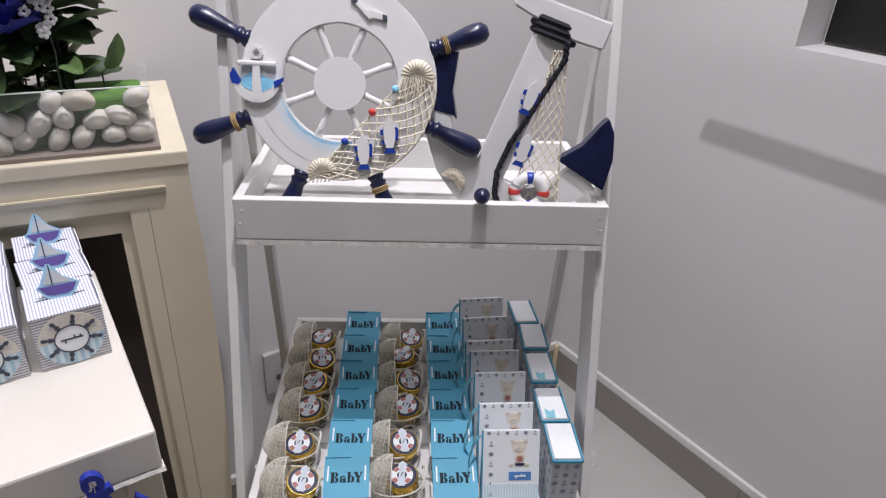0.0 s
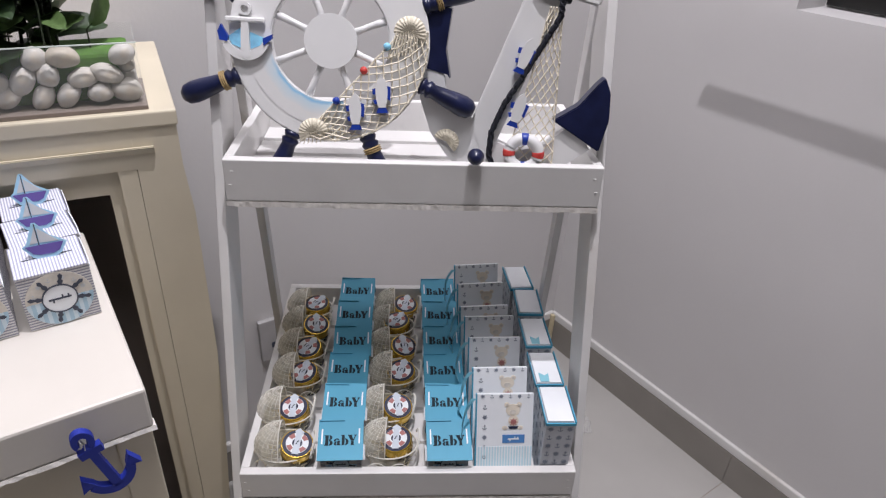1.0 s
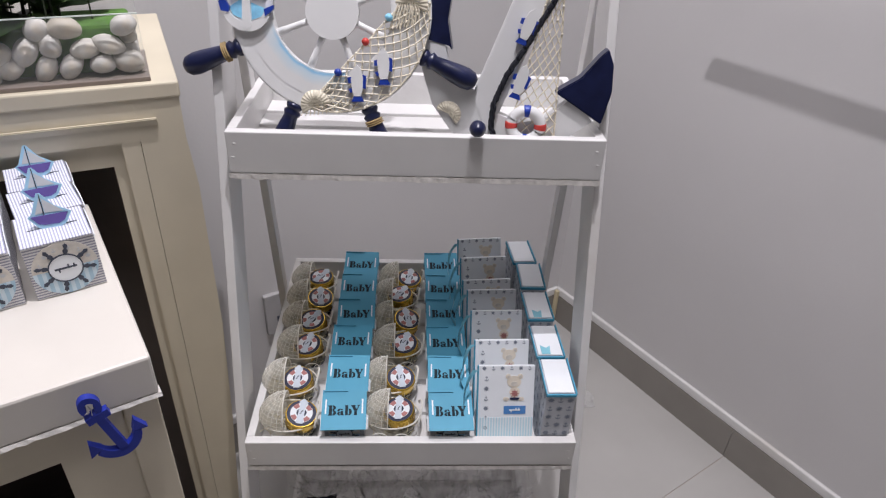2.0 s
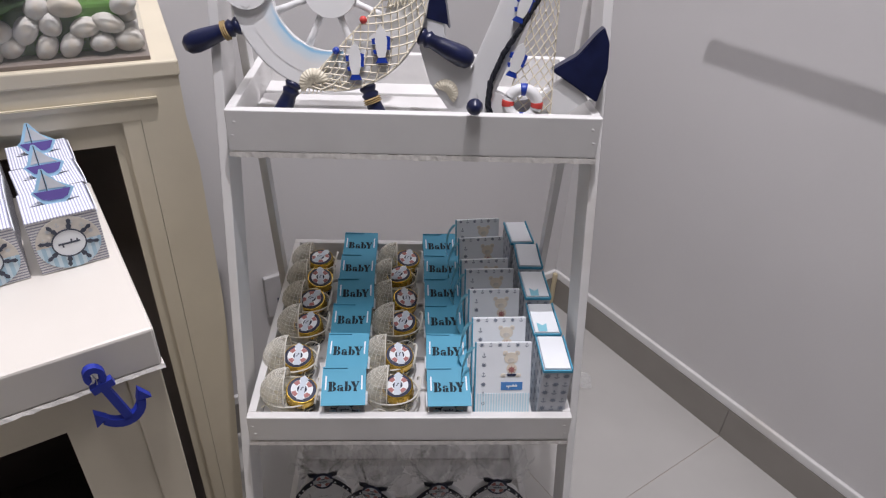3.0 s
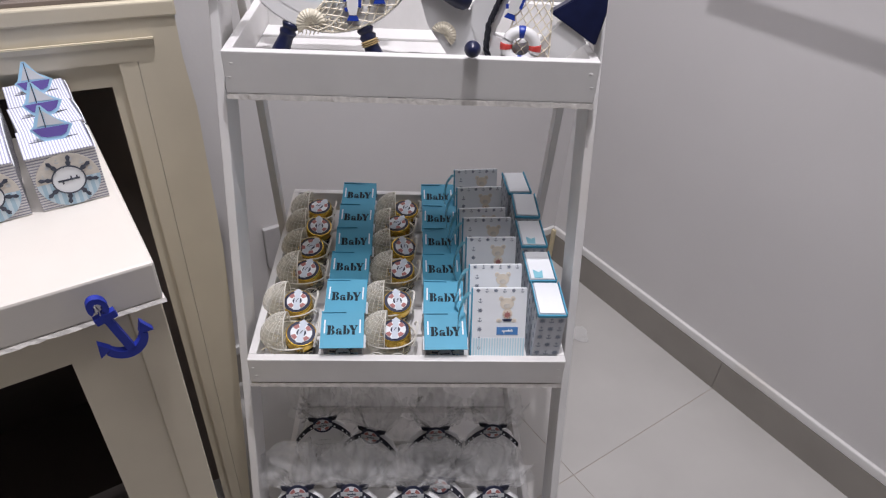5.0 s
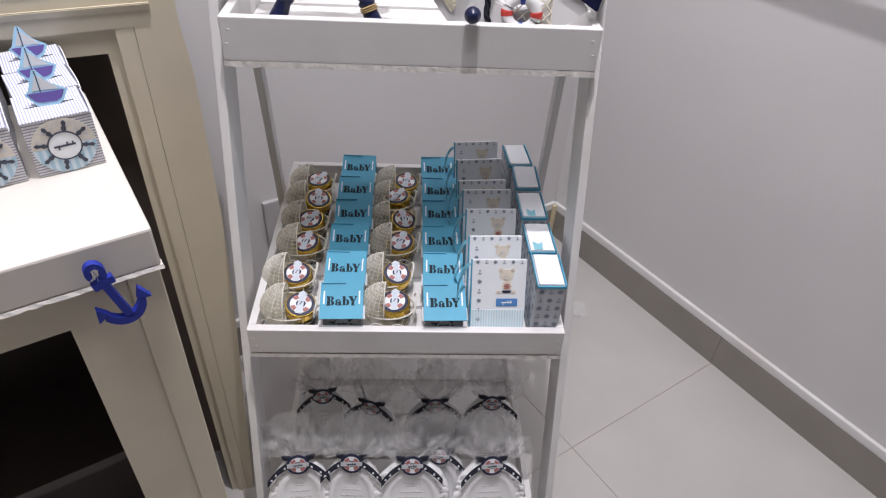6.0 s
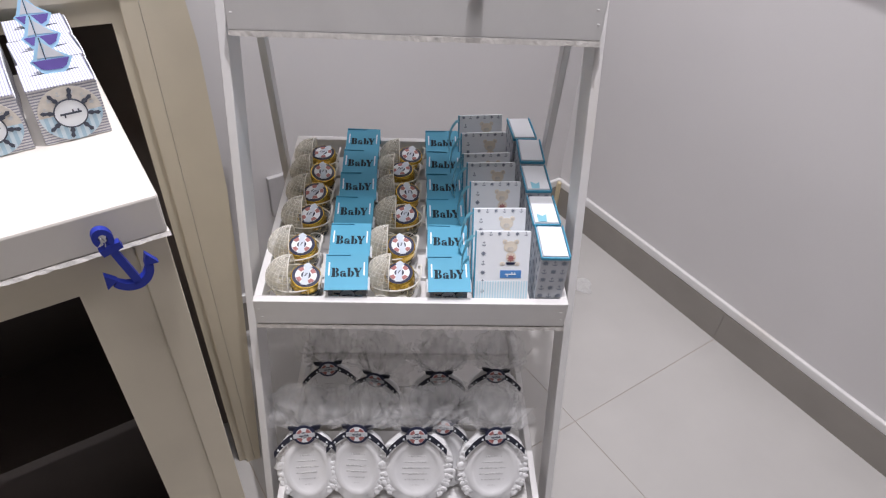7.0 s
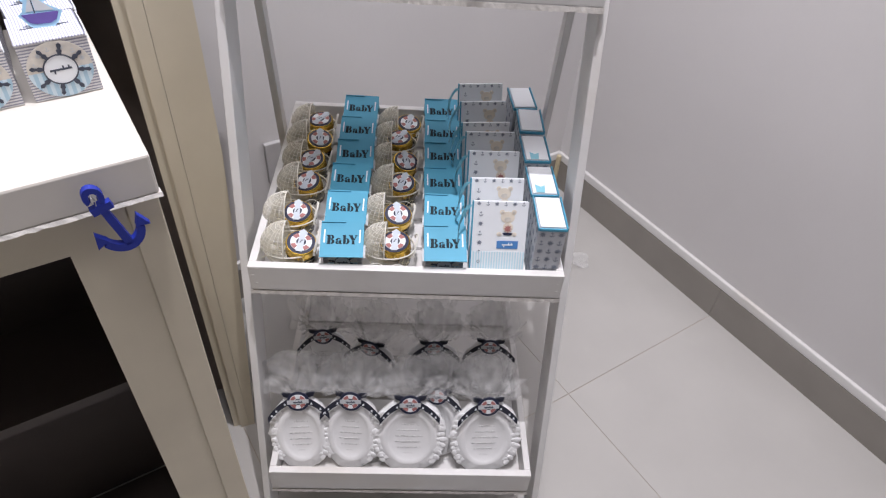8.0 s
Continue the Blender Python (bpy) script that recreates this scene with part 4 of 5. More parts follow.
# ---- ship wheel on the top tray ----
def swash_paint(up):
    """White paint with a sky blue line brushed along the inner rim, fading outwards and to both ends."""
    m = bpy.data.materials.new("brushed_sky_blue_on_white")
    m.use_nodes = True
    nt = m.node_tree
    n, ln = nt.nodes, nt.links
    b = n["Principled BSDF"]
    b.inputs["Roughness"].default_value = 0.35
    tc, mp, le = n.new("ShaderNodeTexCoord"), n.new("ShaderNodeMapping"), n.new("ShaderNodeVectorMath")
    mp.inputs["Location"].default_value, mp.inputs["Scale"].default_value = (0, 0, -up), (1, 0, 1)
    le.operation = "LENGTH"
    ln.new(tc.outputs["Object"], mp.inputs[0])
    ln.new(mp.outputs[0], le.inputs[0])
    no = n.new("ShaderNodeTexNoise")
    no.inputs["Scale"].default_value = 60
    ln.new(tc.outputs["Object"], no.inputs["Vector"])
    ad = n.new("ShaderNodeMath")
    ad.operation, ad.inputs[1].default_value = "MULTIPLY_ADD", 0.006
    ln.new(no.outputs["Fac"], ad.inputs[0])
    ln.new(le.outputs["Value"], ad.inputs[2])
    mr, rp = n.new("ShaderNodeMapRange"), n.new("ShaderNodeValToRGB")
    mr.inputs["From Min"].default_value, mr.inputs["From Max"].default_value = 0.0600, 0.0800
    ln.new(ad.outputs[0], mr.inputs["Value"])
    ln.new(mr.outputs["Result"], rp.inputs["Fac"])
    e = rp.color_ramp.elements
    e[0].position, e[0].color = 0.0, (0.79, 0.79, 0.79, 1)
    e[1].position, e[1].color = 0.8, (0.79, 0.79, 0.79, 1)
    x = e.new(0.16)
    x.color = (0.30, 0.60, 0.86, 1)
    x = e.new(0.30)
    x.color = (0.62, 0.76, 0.86, 1)
    # fade to white towards both ends of the line
    sp, me, mx = n.new("ShaderNodeSeparateXYZ"), n.new("ShaderNodeMapRange"), n.new("ShaderNodeMix")
    ln.new(mp.outputs[0], sp.inputs[0])
    me.inputs["From Min"].default_value, me.inputs["From Max"].default_value = -0.012, -0.034
    ln.new(sp.outputs["Z"], me.inputs["Value"])
    mx.data_type = "RGBA"
    mx.inputs["A"].default_value = (0.79, 0.79, 0.79, 1)
    ln.new(me.outputs["Result"], mx.inputs["Factor"])
    ln.new(rp.outputs["Color"], mx.inputs["B"])
    ln.new(mx.outputs["Result"], b.inputs["Base Color"])
    return m


def ship_wheel():
    w = thing("ship_wheel", "white wooden ship wheel decoration with navy handles and net", "decoration", pose(-0.0925, 0.645, 0.8640, -14, 1.5, 0) @ Matrix.Diagonal((1.015, 1, 1.02, 1)))
    up = 0.147
    M = Matrix.Translation((0, 0, up))
    bm = bmesh.new()
    annulus(bm, 0.0580, 0.0985, -0.007, 0.007, 96, M)
    bmesh.ops.bevel(bm, geom=[e for e in bm.edges if e.calc_face_angle(0) > 1], offset=0.0012, segments=2, affect="EDGES")
    ring = part("ring", bm, SNOW, w)
    bm = bmesh.new()
    lathe(bm, [(0, -0.008), (0.0252, -0.008), (0.0262, -0.007), (0.0262, 0.008), (0, 0.008)], 40, M @ pose(0, 0, 0, 90, 0, 0))
    part("hub", bm, SNOW, w)
    for k in range(8):
        a = radians(22.5 + 45 * k)
        rot = M @ Matrix.Rotation(-a, 4, "Y") @ pose(0, 0, 0, 0, 90, 0)
        bm = bmesh.new()
        lathe(bm, [(0.0, 0.024), (0.0038, 0.024), (0.0032, 0.034), (0.0036, 0.048), (0.0042, 0.0585), (0, 0.0585)], 12, rot)
        part("spoke", bm, SNOW, w, smooth=True)
        if k not in (5, 6):
            tip = 0.160
        else:
            tip = 0.157
        bm = bmesh.new()
        lathe(bm, [(0, 0.0975), (0.0075, 0.0978), (0.0092, 0.1005), (0.0078, 0.1035), (0.0066, 0.105), (0.0092, 0.1075), (0.0082, 0.1105), (0.0072, 0.1125), (0.0085, 0.122), (0.0105, 0.137), (0.0112, 0.147), (0.0098, 0.155), (0.0055, tip - 0.0005), (0, tip)], 20, rot)
        h = part("handle", bm, NAVY, w, "turned navy handle", smooth=True)
        if k in (0, 4, 6):
            bm = bmesh.new()
            for j in range(3):
                lathe(bm, [(0.0078, 0.1115 + 0.002 * j), (0.0102, 0.1125 + 0.002 * j), (0.0078, 0.1135 + 0.002 * j)], 16, rot)
            part("twine", bm, TWINE, h, "jute twine binding")
    # painted blue swash along the inner edge
    bm = bmesh.new()
    arc = [radians(a) for a in range(184, 286, 3)]
    prism(bm, [(0.0585 * math.cos(a), up + 0.0585 * math.sin(a)) for a in arc] + [(0.084 * math.cos(a), up + 0.084 * math.sin(a)) for a in arc[::-1]], -0.0074, -0.0068)
    part("blue_swash", bm, swash_paint(up), ring, "soft sky blue brushed paint")
    return w


def net_between(bm, inner, outer, n, m, r=0.00075, knots=True):
    """Diamond netting between two edges given as functions of s, 0 to 1."""
    def at(s, t, lift):
        p = inner(s).lerp(outer(s), t)
        return p + Vector((0.0012 * noise.noise((s * 30, t * 20, 1)), -lift, 0.0012 * noise.noise((s * 30, t * 20, 8))))
    for d in (1, -1):
        for k in range(-m, n + 1):
            pts = []
            for j in range(m + 1):
                i = k + (j if d > 0 else m - j)
                if 0 <= i <= n:
                    pts.append(at(i / n, j / m, 0.001 + 0.0012 * ((i + j) % 2)))
            if len(pts) > 1:
                tube(bm, pts, r, 4)
    for e in (0.0, 1.0):
        tube(bm, [at(i / n, e, 0.001) for i in range(n + 1)], r * 1.3, 5)
    if knots:
        for i in range(n + 1):
            for j in range(m + 1):
                bmesh.ops.create_icosphere(bm, subdivisions=1, radius=r * 2.1, matrix=Matrix.Translation(at(i / n, j / m, 0.0018)))


def fish_parts(name, parent, at):
    """A plain white wooden ornament with blue fins."""
    bm = bmesh.new()
    body = [(0, 0.018), (0.0045, 0.013), (0.0062, 0.004), (0.0055, -0.006), (0.0035, -0.013), (-0.0035, -0.013), (-0.0055, -0.006), (-0.0062, 0.004), (-0.0045, 0.013)]
    prism(bm, body, -0.003, 0.001)
    f = part(name, bm, SNOW, parent, "white wooden ornament with blue fins", at)
    for outline in ([(-0.0035, -0.0125), (0.0035, -0.0125), (0.0062, -0.0185), (-0.0062, -0.0185)],
                    [(0.0055, 0.008), (0.0092, 0.0068), (0.0085, -0.006), (0.0055, -0.005)],
                    [(-0.006, 0.006), (-0.0095, 0.005), (-0.0090, 0.000), (-0.006, 0.0)],
                    [(-0.005, -0.005), (-0.0088, -0.006), (-0.0070, -0.010), (-0.0045, -0.009)]):
        bm = bmesh.new()
        prism(bm, outline, -0.0026, 0.001)
        part("fin", bm, BLUE, f, "royal blue fin")
    return f


def shell_parts(parent, at, size):
    bm = bmesh.new()
    n, m = 28, 8
    rows = []
    for j in range(m + 1):
        t = j / m
        rows.append([bm.verts.new(((t * size) * math.sin(radians(-105 + 210 * i / n)), -(0.42 * size * math.sin(t * math.pi * 0.85) * (0.55 + 0.45 * math.cos(radians(-105 + 210 * i / n))) + size * 0.05 * t * (i % 2)), (t * size) * math.cos(radians(-105 + 210 * i / n)))) for i in range(n + 1)])
    for a, b in zip(rows, rows[1:]):
        for i in range(n):
            bm.faces.new((a[i], a[i + 1], b[i + 1], b[i]))
    bmesh.ops.remove_doubles(bm, verts=bm.verts, dist=0.00005)
    return part("shell", bm, SHELL, parent, "ribbed cream scallop shell", at)


wheel = ship_wheel()
UP = 0.147
bm = bmesh.new()
A, B = Vector((0.073, -0.0085, UP + 0.016)), Vector((-0.018, -0.0085, UP - 0.084))
net_between(bm, lambda s: A.lerp(B, s), lambda s: Vector((0.0965 * math.cos(radians(8 - 112 * s)), -0.0085, UP + 0.0965 * math.sin(radians(8 - 112 * s)))), 13, 5)
part("net", bm, CORD, wheel, "knotted cream cord net")
bm = bmesh.new()
for k in range(9):
    s = 0.02 + k * 0.012
    tube(bm, [A + Vector((-0.006 + 0.0016 * k, -0.002, 0.004)), A + Vector((-0.010 + 0.0028 * k, -0.003, -0.010)), A + Vector((-0.016 + 0.0036 * k, -0.001, -0.030 + 0.001 * k))], 0.0009, 4)
tagged(part("gathered_cord", bm, CORD, wheel, "gathered cord ends"), kind="stuff")
bm = bmesh.new()
for k in range(12):
    q = Vector((-0.030 + 0.004 * k, -0.008, UP - 0.094 + 0.0001 * k * k))
    tube(bm, [q, q + Vector((0.001, -0.001, -0.005)), q + Vector((-0.001 + 0.0003 * k, 0, -0.008))], 0.0006, 4)
tagged(part("fringe", bm, CORD, wheel, "loose cord ends"), kind="stuff")
shell_parts(wheel, pose(0.078, -0.009, UP + 0.012, 0, 12, 0), 0.016)
shell_parts(wheel, pose(-0.016, -0.009, UP - 0.090, 0, -25, 0), 0.015)
fish_parts("ornament", wheel, pose(0.026, -0.012, UP - 0.066, 0, -3, 0))
fish_parts("ornament", wheel, pose(0.052, -0.012, UP - 0.048, 0, -4, 0))
for x, z, m in ((0.056, -0.002, SKY), (0.0335, -0.026, RED), (0.0065, -0.057, BLUE)):
    bm = bmesh.new()
    lathe(bm, [(0, -0.0036), (0.0025, -0.0032), (0.0038, -0.0013), (0.0038, 0.0013), (0.0025, 0.0032), (0, 0.0036)], 12, pose(x, -0.011, UP + z, 0, 60, 0))
    part("bead", bm, m, wheel, "painted wooden bead", smooth=True)
# small anchor ornament on the rim
small = part("anchor_ornament", slab(-0.019, 0.019, -0.0135, -0.008, 0.0145, 0.0195, bevel=0.0015), SNOW, wheel, "small white anchor ornament with blue tips", pose(-0.0820, 0, UP - 0.002))
bm = bmesh.new()
prism(bm, [(-0.0035, 0.0145), (-0.0045, -0.016), (0, -0.020), (0.0045, -0.016), (0.0035, 0.0145)], -0.0135, -0.008)
arc = [radians(a) for a in range(205, 340, 12)]
prism(bm, [(0.024 * math.cos(a), 0.004 + 0.025 * math.sin(a)) for a in arc] + [(0.0185 * math.cos(a), 0.004 + 0.016 * math.sin(a)) for a in arc[::-1]], -0.0130, -0.0085)
annulus(bm, 0.0035, 0.0062, -0.0125, -0.008, 20, Matrix.Translation((0, 0, 0.027)))
part("anchor_body", bm, SNOW, small)
bm = bmesh.new()
prism(bm, [(-0.026, 0.005), (-0.0225, 0.012), (-0.016, 0.001), (-0.017, -0.004), (-0.024, -0.003)], -0.0140, -0.0082)
part("tip", bm, BLUE, small, "royal blue tip")
bm = bmesh.new()
prism(bm, [(0.026, 0.001), (0.0265, 0.005), (0.017, 0.0005), (0.018, -0.006)], -0.0140, -0.0082)
part("tip", bm, BLUE, small, "royal blue tip")
bm = bmesh.new()
prism(bm, [(-0.017, 0.001), (-0.004, 0.010), (-0.004, -0.010), (-0.014, -0.006)], -0.0082, -0.0071)
prism(bm, [(0.004, 0.006), (0.018, 0.001), (0.014, -0.006), (0.004, -0.010)], -0.0082, -0.0071)
part("blue_wash", bm, SKY, small, "sky blue brushed paint")
bm = bmesh.new()
prism(bm, [(-0.018, 0.012), (-0.016, 0.014), (-0.004, 0.003), (0.003, 0.003), (0.017, -0.002), (0.017, -0.006), (0.004, -0.004), (0.0, -0.006), (-0.005, -0.001)], -0.0098, -0.007)
gull = part("gull_ornament", bm, SNOW, wheel, "small white wing-shaped ornament with dark tips", pose(0.028, 0, UP + 0.069))
bm = bmesh.new()
prism(bm, [(-0.0185, 0.0115), (-0.0155, 0.0145), (-0.0115, 0.0105), (-0.0145, 0.0080)], -0.0102, -0.0068)
part("dark_tip", bm, INK, gull)
bm = bmesh.new()
prism(bm, [(0.0175, -0.0015), (0.0175, -0.0065), (0.0130, -0.0056), (0.0130, -0.0004)], -0.0102, -0.0068)
part("dark_tip", bm, INK, gull)


# ---- large anchor beside the wheel ----
def big_anchor():
    a = thing("anchor_decoration", "large white wooden anchor with navy flukes, rope and net", "decoration", pose(-0.003, 0.676, 0.87, -8, 0, -8) @ Matrix.Translation((0, 0, -0.87)))
    bm = bmesh.new()
    prism(bm, [(0.115, 1.085), (0.060, 0.930), (0.080, 0.885), (0.144, 1.062)], -0.009, 0.009)
    bmesh.ops.bevel(bm, geom=bm.edges[:], offset=0.0015, segments=2, affect="EDGES")
    part("shank", bm, SNOW, a)
    bm = bmesh.new()
    prism(bm, [(0.086, 1.094), (0.090, 1.110), (0.188, 1.082), (0.180, 1.055), (0.150, 1.062)], -0.012, 0.012)
    bmesh.ops.bevel(bm, geom=bm.edges[:], offset=0.002, segments=2, affect="EDGES")
    part("stock", bm, SNOW, a)
    bm = bmesh.new()
    prism(bm, [(0.004, 0.985), (0.005, 0.955), (0.018, 0.918), (0.040, 0.890), (0.072, 0.8705), (0.115, 0.869), (0.150, 0.880), (0.190, 0.912), (0.168, 0.938), (0.140, 0.912), (0.112, 0.905), (0.085, 0.915), (0.060, 0.938), (0.035, 0.952), (0.028, 0.985)], -0.0082, 0.0082)
    part("crescent", bm, SNOW, a)
    bm = bmesh.new()
    prism(bm, [(0.147, 0.941), (0.172, 0.958), (0.189, 0.981), (0.196, 0.988), (0.203, 0.973), (0.2055, 0.945), (0.199, 0.911), (0.170, 0.928)], -0.013, 0.009)
    bmesh.ops.bevel(bm, geom=bm.edges[:], offset=0.0012, segments=2, affect="EDGES")
    part("fluke", bm, NAVY, a, "navy fluke")
    bm = bmesh.new()
    prism(bm, [(-0.012, 0.99), (0.033, 0.980), (0.036, 0.976), (0.030, 1.005), (0.034, 1.045), (0.0, 1.05)], -0.009, 0.009)
    part("fluke", bm, NAVY, a, "navy fluke")
    bm = bmesh.new()
    for j in range(3):
        pts = [(0.129 + 0.021 * math.cos(t), -0.0135 * math.sin(t), 1.066 + 0.0068 * j - 0.33 * (0.021 * math.cos(t))) for t in [2 * math.pi * i / 20 for i in range(20)]]
        tube(bm, pts, 0.0036, 6, True)
    path = [Vector(p) for p in ((0.143, -0.015, 1.062), (0.143, -0.015, 1.045), (0.130, -0.014, 1.020), (0.112, -0.014, 0.985), (0.095, -0.014, 0.955), (0.084, -0.014, 0.925), (0.083, -0.014, 0.900), (0.092, -0.015, 0.878), (0.110, -0.015, 0.872))]
    fine = []
    for p, q in zip(path, path[1:]):
        fine += [p.lerp(q, k / 8) for k in range(8)]
    for ph in (0, 2.1, 4.2):
        tube(bm, [p + Vector((0.0017 * math.cos(i * 0.75 + ph), 0.0017 * math.sin(i * 0.75 + ph), 0)) for i, p in enumerate(fine)], 0.0019, 5)
    part("rope", bm, ROPE, a, "twisted black rope")
    bm = bmesh.new()
    net_between(bm, lambda s: Vector((0.132, -0.011, 1.052)).lerp(Vector((0.100, -0.011, 0.882)), s), lambda s: Vector((0.144, -0.011, 1.052)).lerp(Vector((0.152, -0.011, 0.882)), s), 13, 4, 0.0007)
    part("net", bm, CORD, a, "knotted cream cord net")
    fish_parts("ornament", a, pose(0.112, -0.013, 1.005, 0, 18, 0))
    fish_parts("ornament", a, pose(0.110, -0.013, 0.950, 0, 15, 0))
    shell_parts(a, pose(0.036, -0.010, 0.910, 0, 35, 0), 0.014)
    # lifebuoy
    C = Vector((0.1200, -0.0175, 0.9050))
    def seg(a0, a1, r, mm, name):
        b = bmesh.new()
        k = max(4, int((a1 - a0) / 0.12))
        tube(b, [C + Vector((0.0155 * math.cos(a0 + (a1 - a0) * i / k), 0, 0.0155 * math.sin(a0 + (a1 - a0) * i / k))) for i in range(k + 1)], r, 12)
        return b, mm, name
    b, mm, name = seg(0, 2 * math.pi, 0.0062, SNOW, "lifebuoy")
    buoy = part("lifebuoy", b, SNOW, a, "small white lifebuoy with red and blue bands", smooth=True)
    for k, mm in enumerate((RED, BLUE, RED, BLUE)):
        b, _, _ = seg(k * math.pi / 2 - 0.19, k * math.pi / 2 + 0.19, 0.0066, mm, "band")
        part("band", b, mm, buoy, smooth=True)
    return a


big_anchor()
bm = bmesh.new()
lathe(bm, [(0, -0.0088), (0.005, -0.0072), (0.0082, -0.003), (0.0088, 0), (0.0082, 0.003), (0.005, 0.0072), (0.0035, 0.0086), (0, 0.0088)], 20, pose(0, 0, 0, 90, 0, 0))
tagged(part("round_knob", bm, NAVY, None, "glossy navy ball knob on the shelf board", pose(0.0605, 0.6235, 0.9115), True), "", "knob")


# ---- striped boxes with paper boats on the counter ----
def striped_box(at, topper):
    b = thing("striped_box", "striped card gift box with a paper sailing boat on top", "gift box", at, "striped boxes on the counter")
    s, h = 0.054, 0.051
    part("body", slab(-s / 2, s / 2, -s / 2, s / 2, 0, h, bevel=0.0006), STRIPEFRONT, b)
    wheel_sticker(b, 0.0250, -s / 2 - 0.0003, 0.0256)
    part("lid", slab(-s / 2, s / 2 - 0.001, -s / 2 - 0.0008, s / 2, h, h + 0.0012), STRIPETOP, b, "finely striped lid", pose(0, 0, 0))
    bm = bmesh.new()
    arc = [math.pi * i / 12 for i in range(13)]
    prism(bm, [(0.026 * math.cos(a), 0.009 * math.sin(a)) for a in arc], -0.0004, 0.0004, pose(s / 2 + 0.0006, 0, h - 0.004, 0, 0, 90))
    part("side_flap", bm, PAPER, b, "rounded white side flap")
    part("slit", slab(-0.019, 0.019, -0.0008, 0.0002, h + 0.0011, h + 0.0016), INK, b)
    boat = bmesh.new()
    prism(boat, [(-0.018, 0.012), (-0.011, 0.002), (-0.008, 0), (0.008, 0), (0.013, 0.003), (0.019, 0.013), (0.006, 0.021), (-0.003, 0.034), (-0.006, 0.034), (-0.014, 0.015)], -0.0004, 0.0004)
    boat = part("boat", boat, PALEBLUE, b, "pale blue cut-out sailing boat", pose(topper - 0.004, -0.002, h + 0.001, -14, 0, -8) @ Matrix.Scale(0.9, 4))
    bm = bmesh.new()
    prism(bm, [(-0.0155, 0.0125), (-0.010, 0.005), (-0.005, 0.0035), (0.007, 0.0035), (0.012, 0.006), (0.016, 0.0132)], -0.0010, -0.0004)
    part("hull", bm, PURPLE, boat, "violet hull")
    bm = bmesh.new()
    prism(bm, [(-0.011, 0.0145), (-0.0045, 0.015), (-0.0045, 0.030)], -0.0009, -0.0004)
    prism(bm, [(-0.003, 0.015), (0.0125, 0.0145), (-0.003, 0.029)], -0.0009, -0.0004)
    part("sail", bm, SAIL, boat, "grey sails")
    bm = bmesh.new()
    prism(bm, [(-0.0043, 0.013), (-0.0034, 0.013), (-0.0036, 0.033), (-0.0044, 0.033)], -0.0011, -0.0004)
    part("mast", bm, INK, boat)
    return b


COUNTER_AT = pose(-0.213, 0.384, 0, 0, 0, 31.2)
s0 = None
rng = random.Random(8)
for c in range(5):
    for r in range(3):
        m = COUNTER_AT @ pose(-0.033 - 0.0625 * c, 0.1385 + 0.0555 * r, 0.8175, 0, 0, rng.uniform(-2, 2) + (2 if c == 0 else 0))
        if s0 is None:
            s0 = striped_box(m, 0.004)
        else:
            copy_thing(s0, m)

# ---- blue anchor tag hung on the counter's edge ----
tag = thing("anchor_tag", "flat royal blue anchor tag hung on the counter edge", "ornament", COUNTER_AT @ pose(-0.0455, -0.0200, 0.8050, 0, -15, 0) @ Matrix.Diagonal((0.78, 1, 1.03, 1)))
bm = bmesh.new()
prism(bm, [(-0.0038, -0.010), (0.0038, -0.010), (0.0042, -0.056), (-0.0042, -0.056)], -0.003, 0.003)
prism(bm, [(-0.0105, -0.018), (0.0105, -0.018), (0.0105, -0.0115), (-0.0105, -0.0115)], -0.0032, 0.0028)
arc = [radians(a) for a in range(205, 336, 10)]
prism(bm, [(0.0245 * math.cos(a), -0.037 + 0.0245 * math.sin(a)) for a in arc] + [(0.0175 * math.cos(a), -0.036 + 0.0175 * math.sin(a)) for a in arc[::-1]], -0.003, 0.003)
for s in (-1, 1):
    prism(bm, [(s * 0.0285, -0.047), (s * 0.0150, -0.0435), (s * 0.0225, -0.0335)], -0.0031, 0.0029)
part("anchor_plate", bm, DEEP, tag)
bm = bmesh.new()
arc = [radians(a) for a in range(-70, 215, 12)]
prism(bm, [(0.0095 * math.cos(a), -0.003 + 0.0095 * math.sin(a)) for a in arc] + [(0.0042 * math.cos(a), -0.003 + 0.0042 * math.sin(a)) for a in arc[::-1]], -0.003, 0.003)
part("anchor_ring", bm, DEEP, tag)
bm = bmesh.new()
tube(bm, [(-0.004, -0.004, -0.006), (-0.0015, -0.0045, -0.001), (0.001, 0.002, 0.004), (-0.003, 0.006, 0.002)], 0.0007, 5)
tube(bm, [(-0.002, -0.004, -0.009), (0.0005, -0.0045, -0.004), (-0.003, 0.003, 0.003)], 0.0006, 5)
part("wire_loop", bm, mat("steel_wire", (0.55, 0.55, 0.55), 0.3, metal=1.0), tag, "thin steel wire loop")


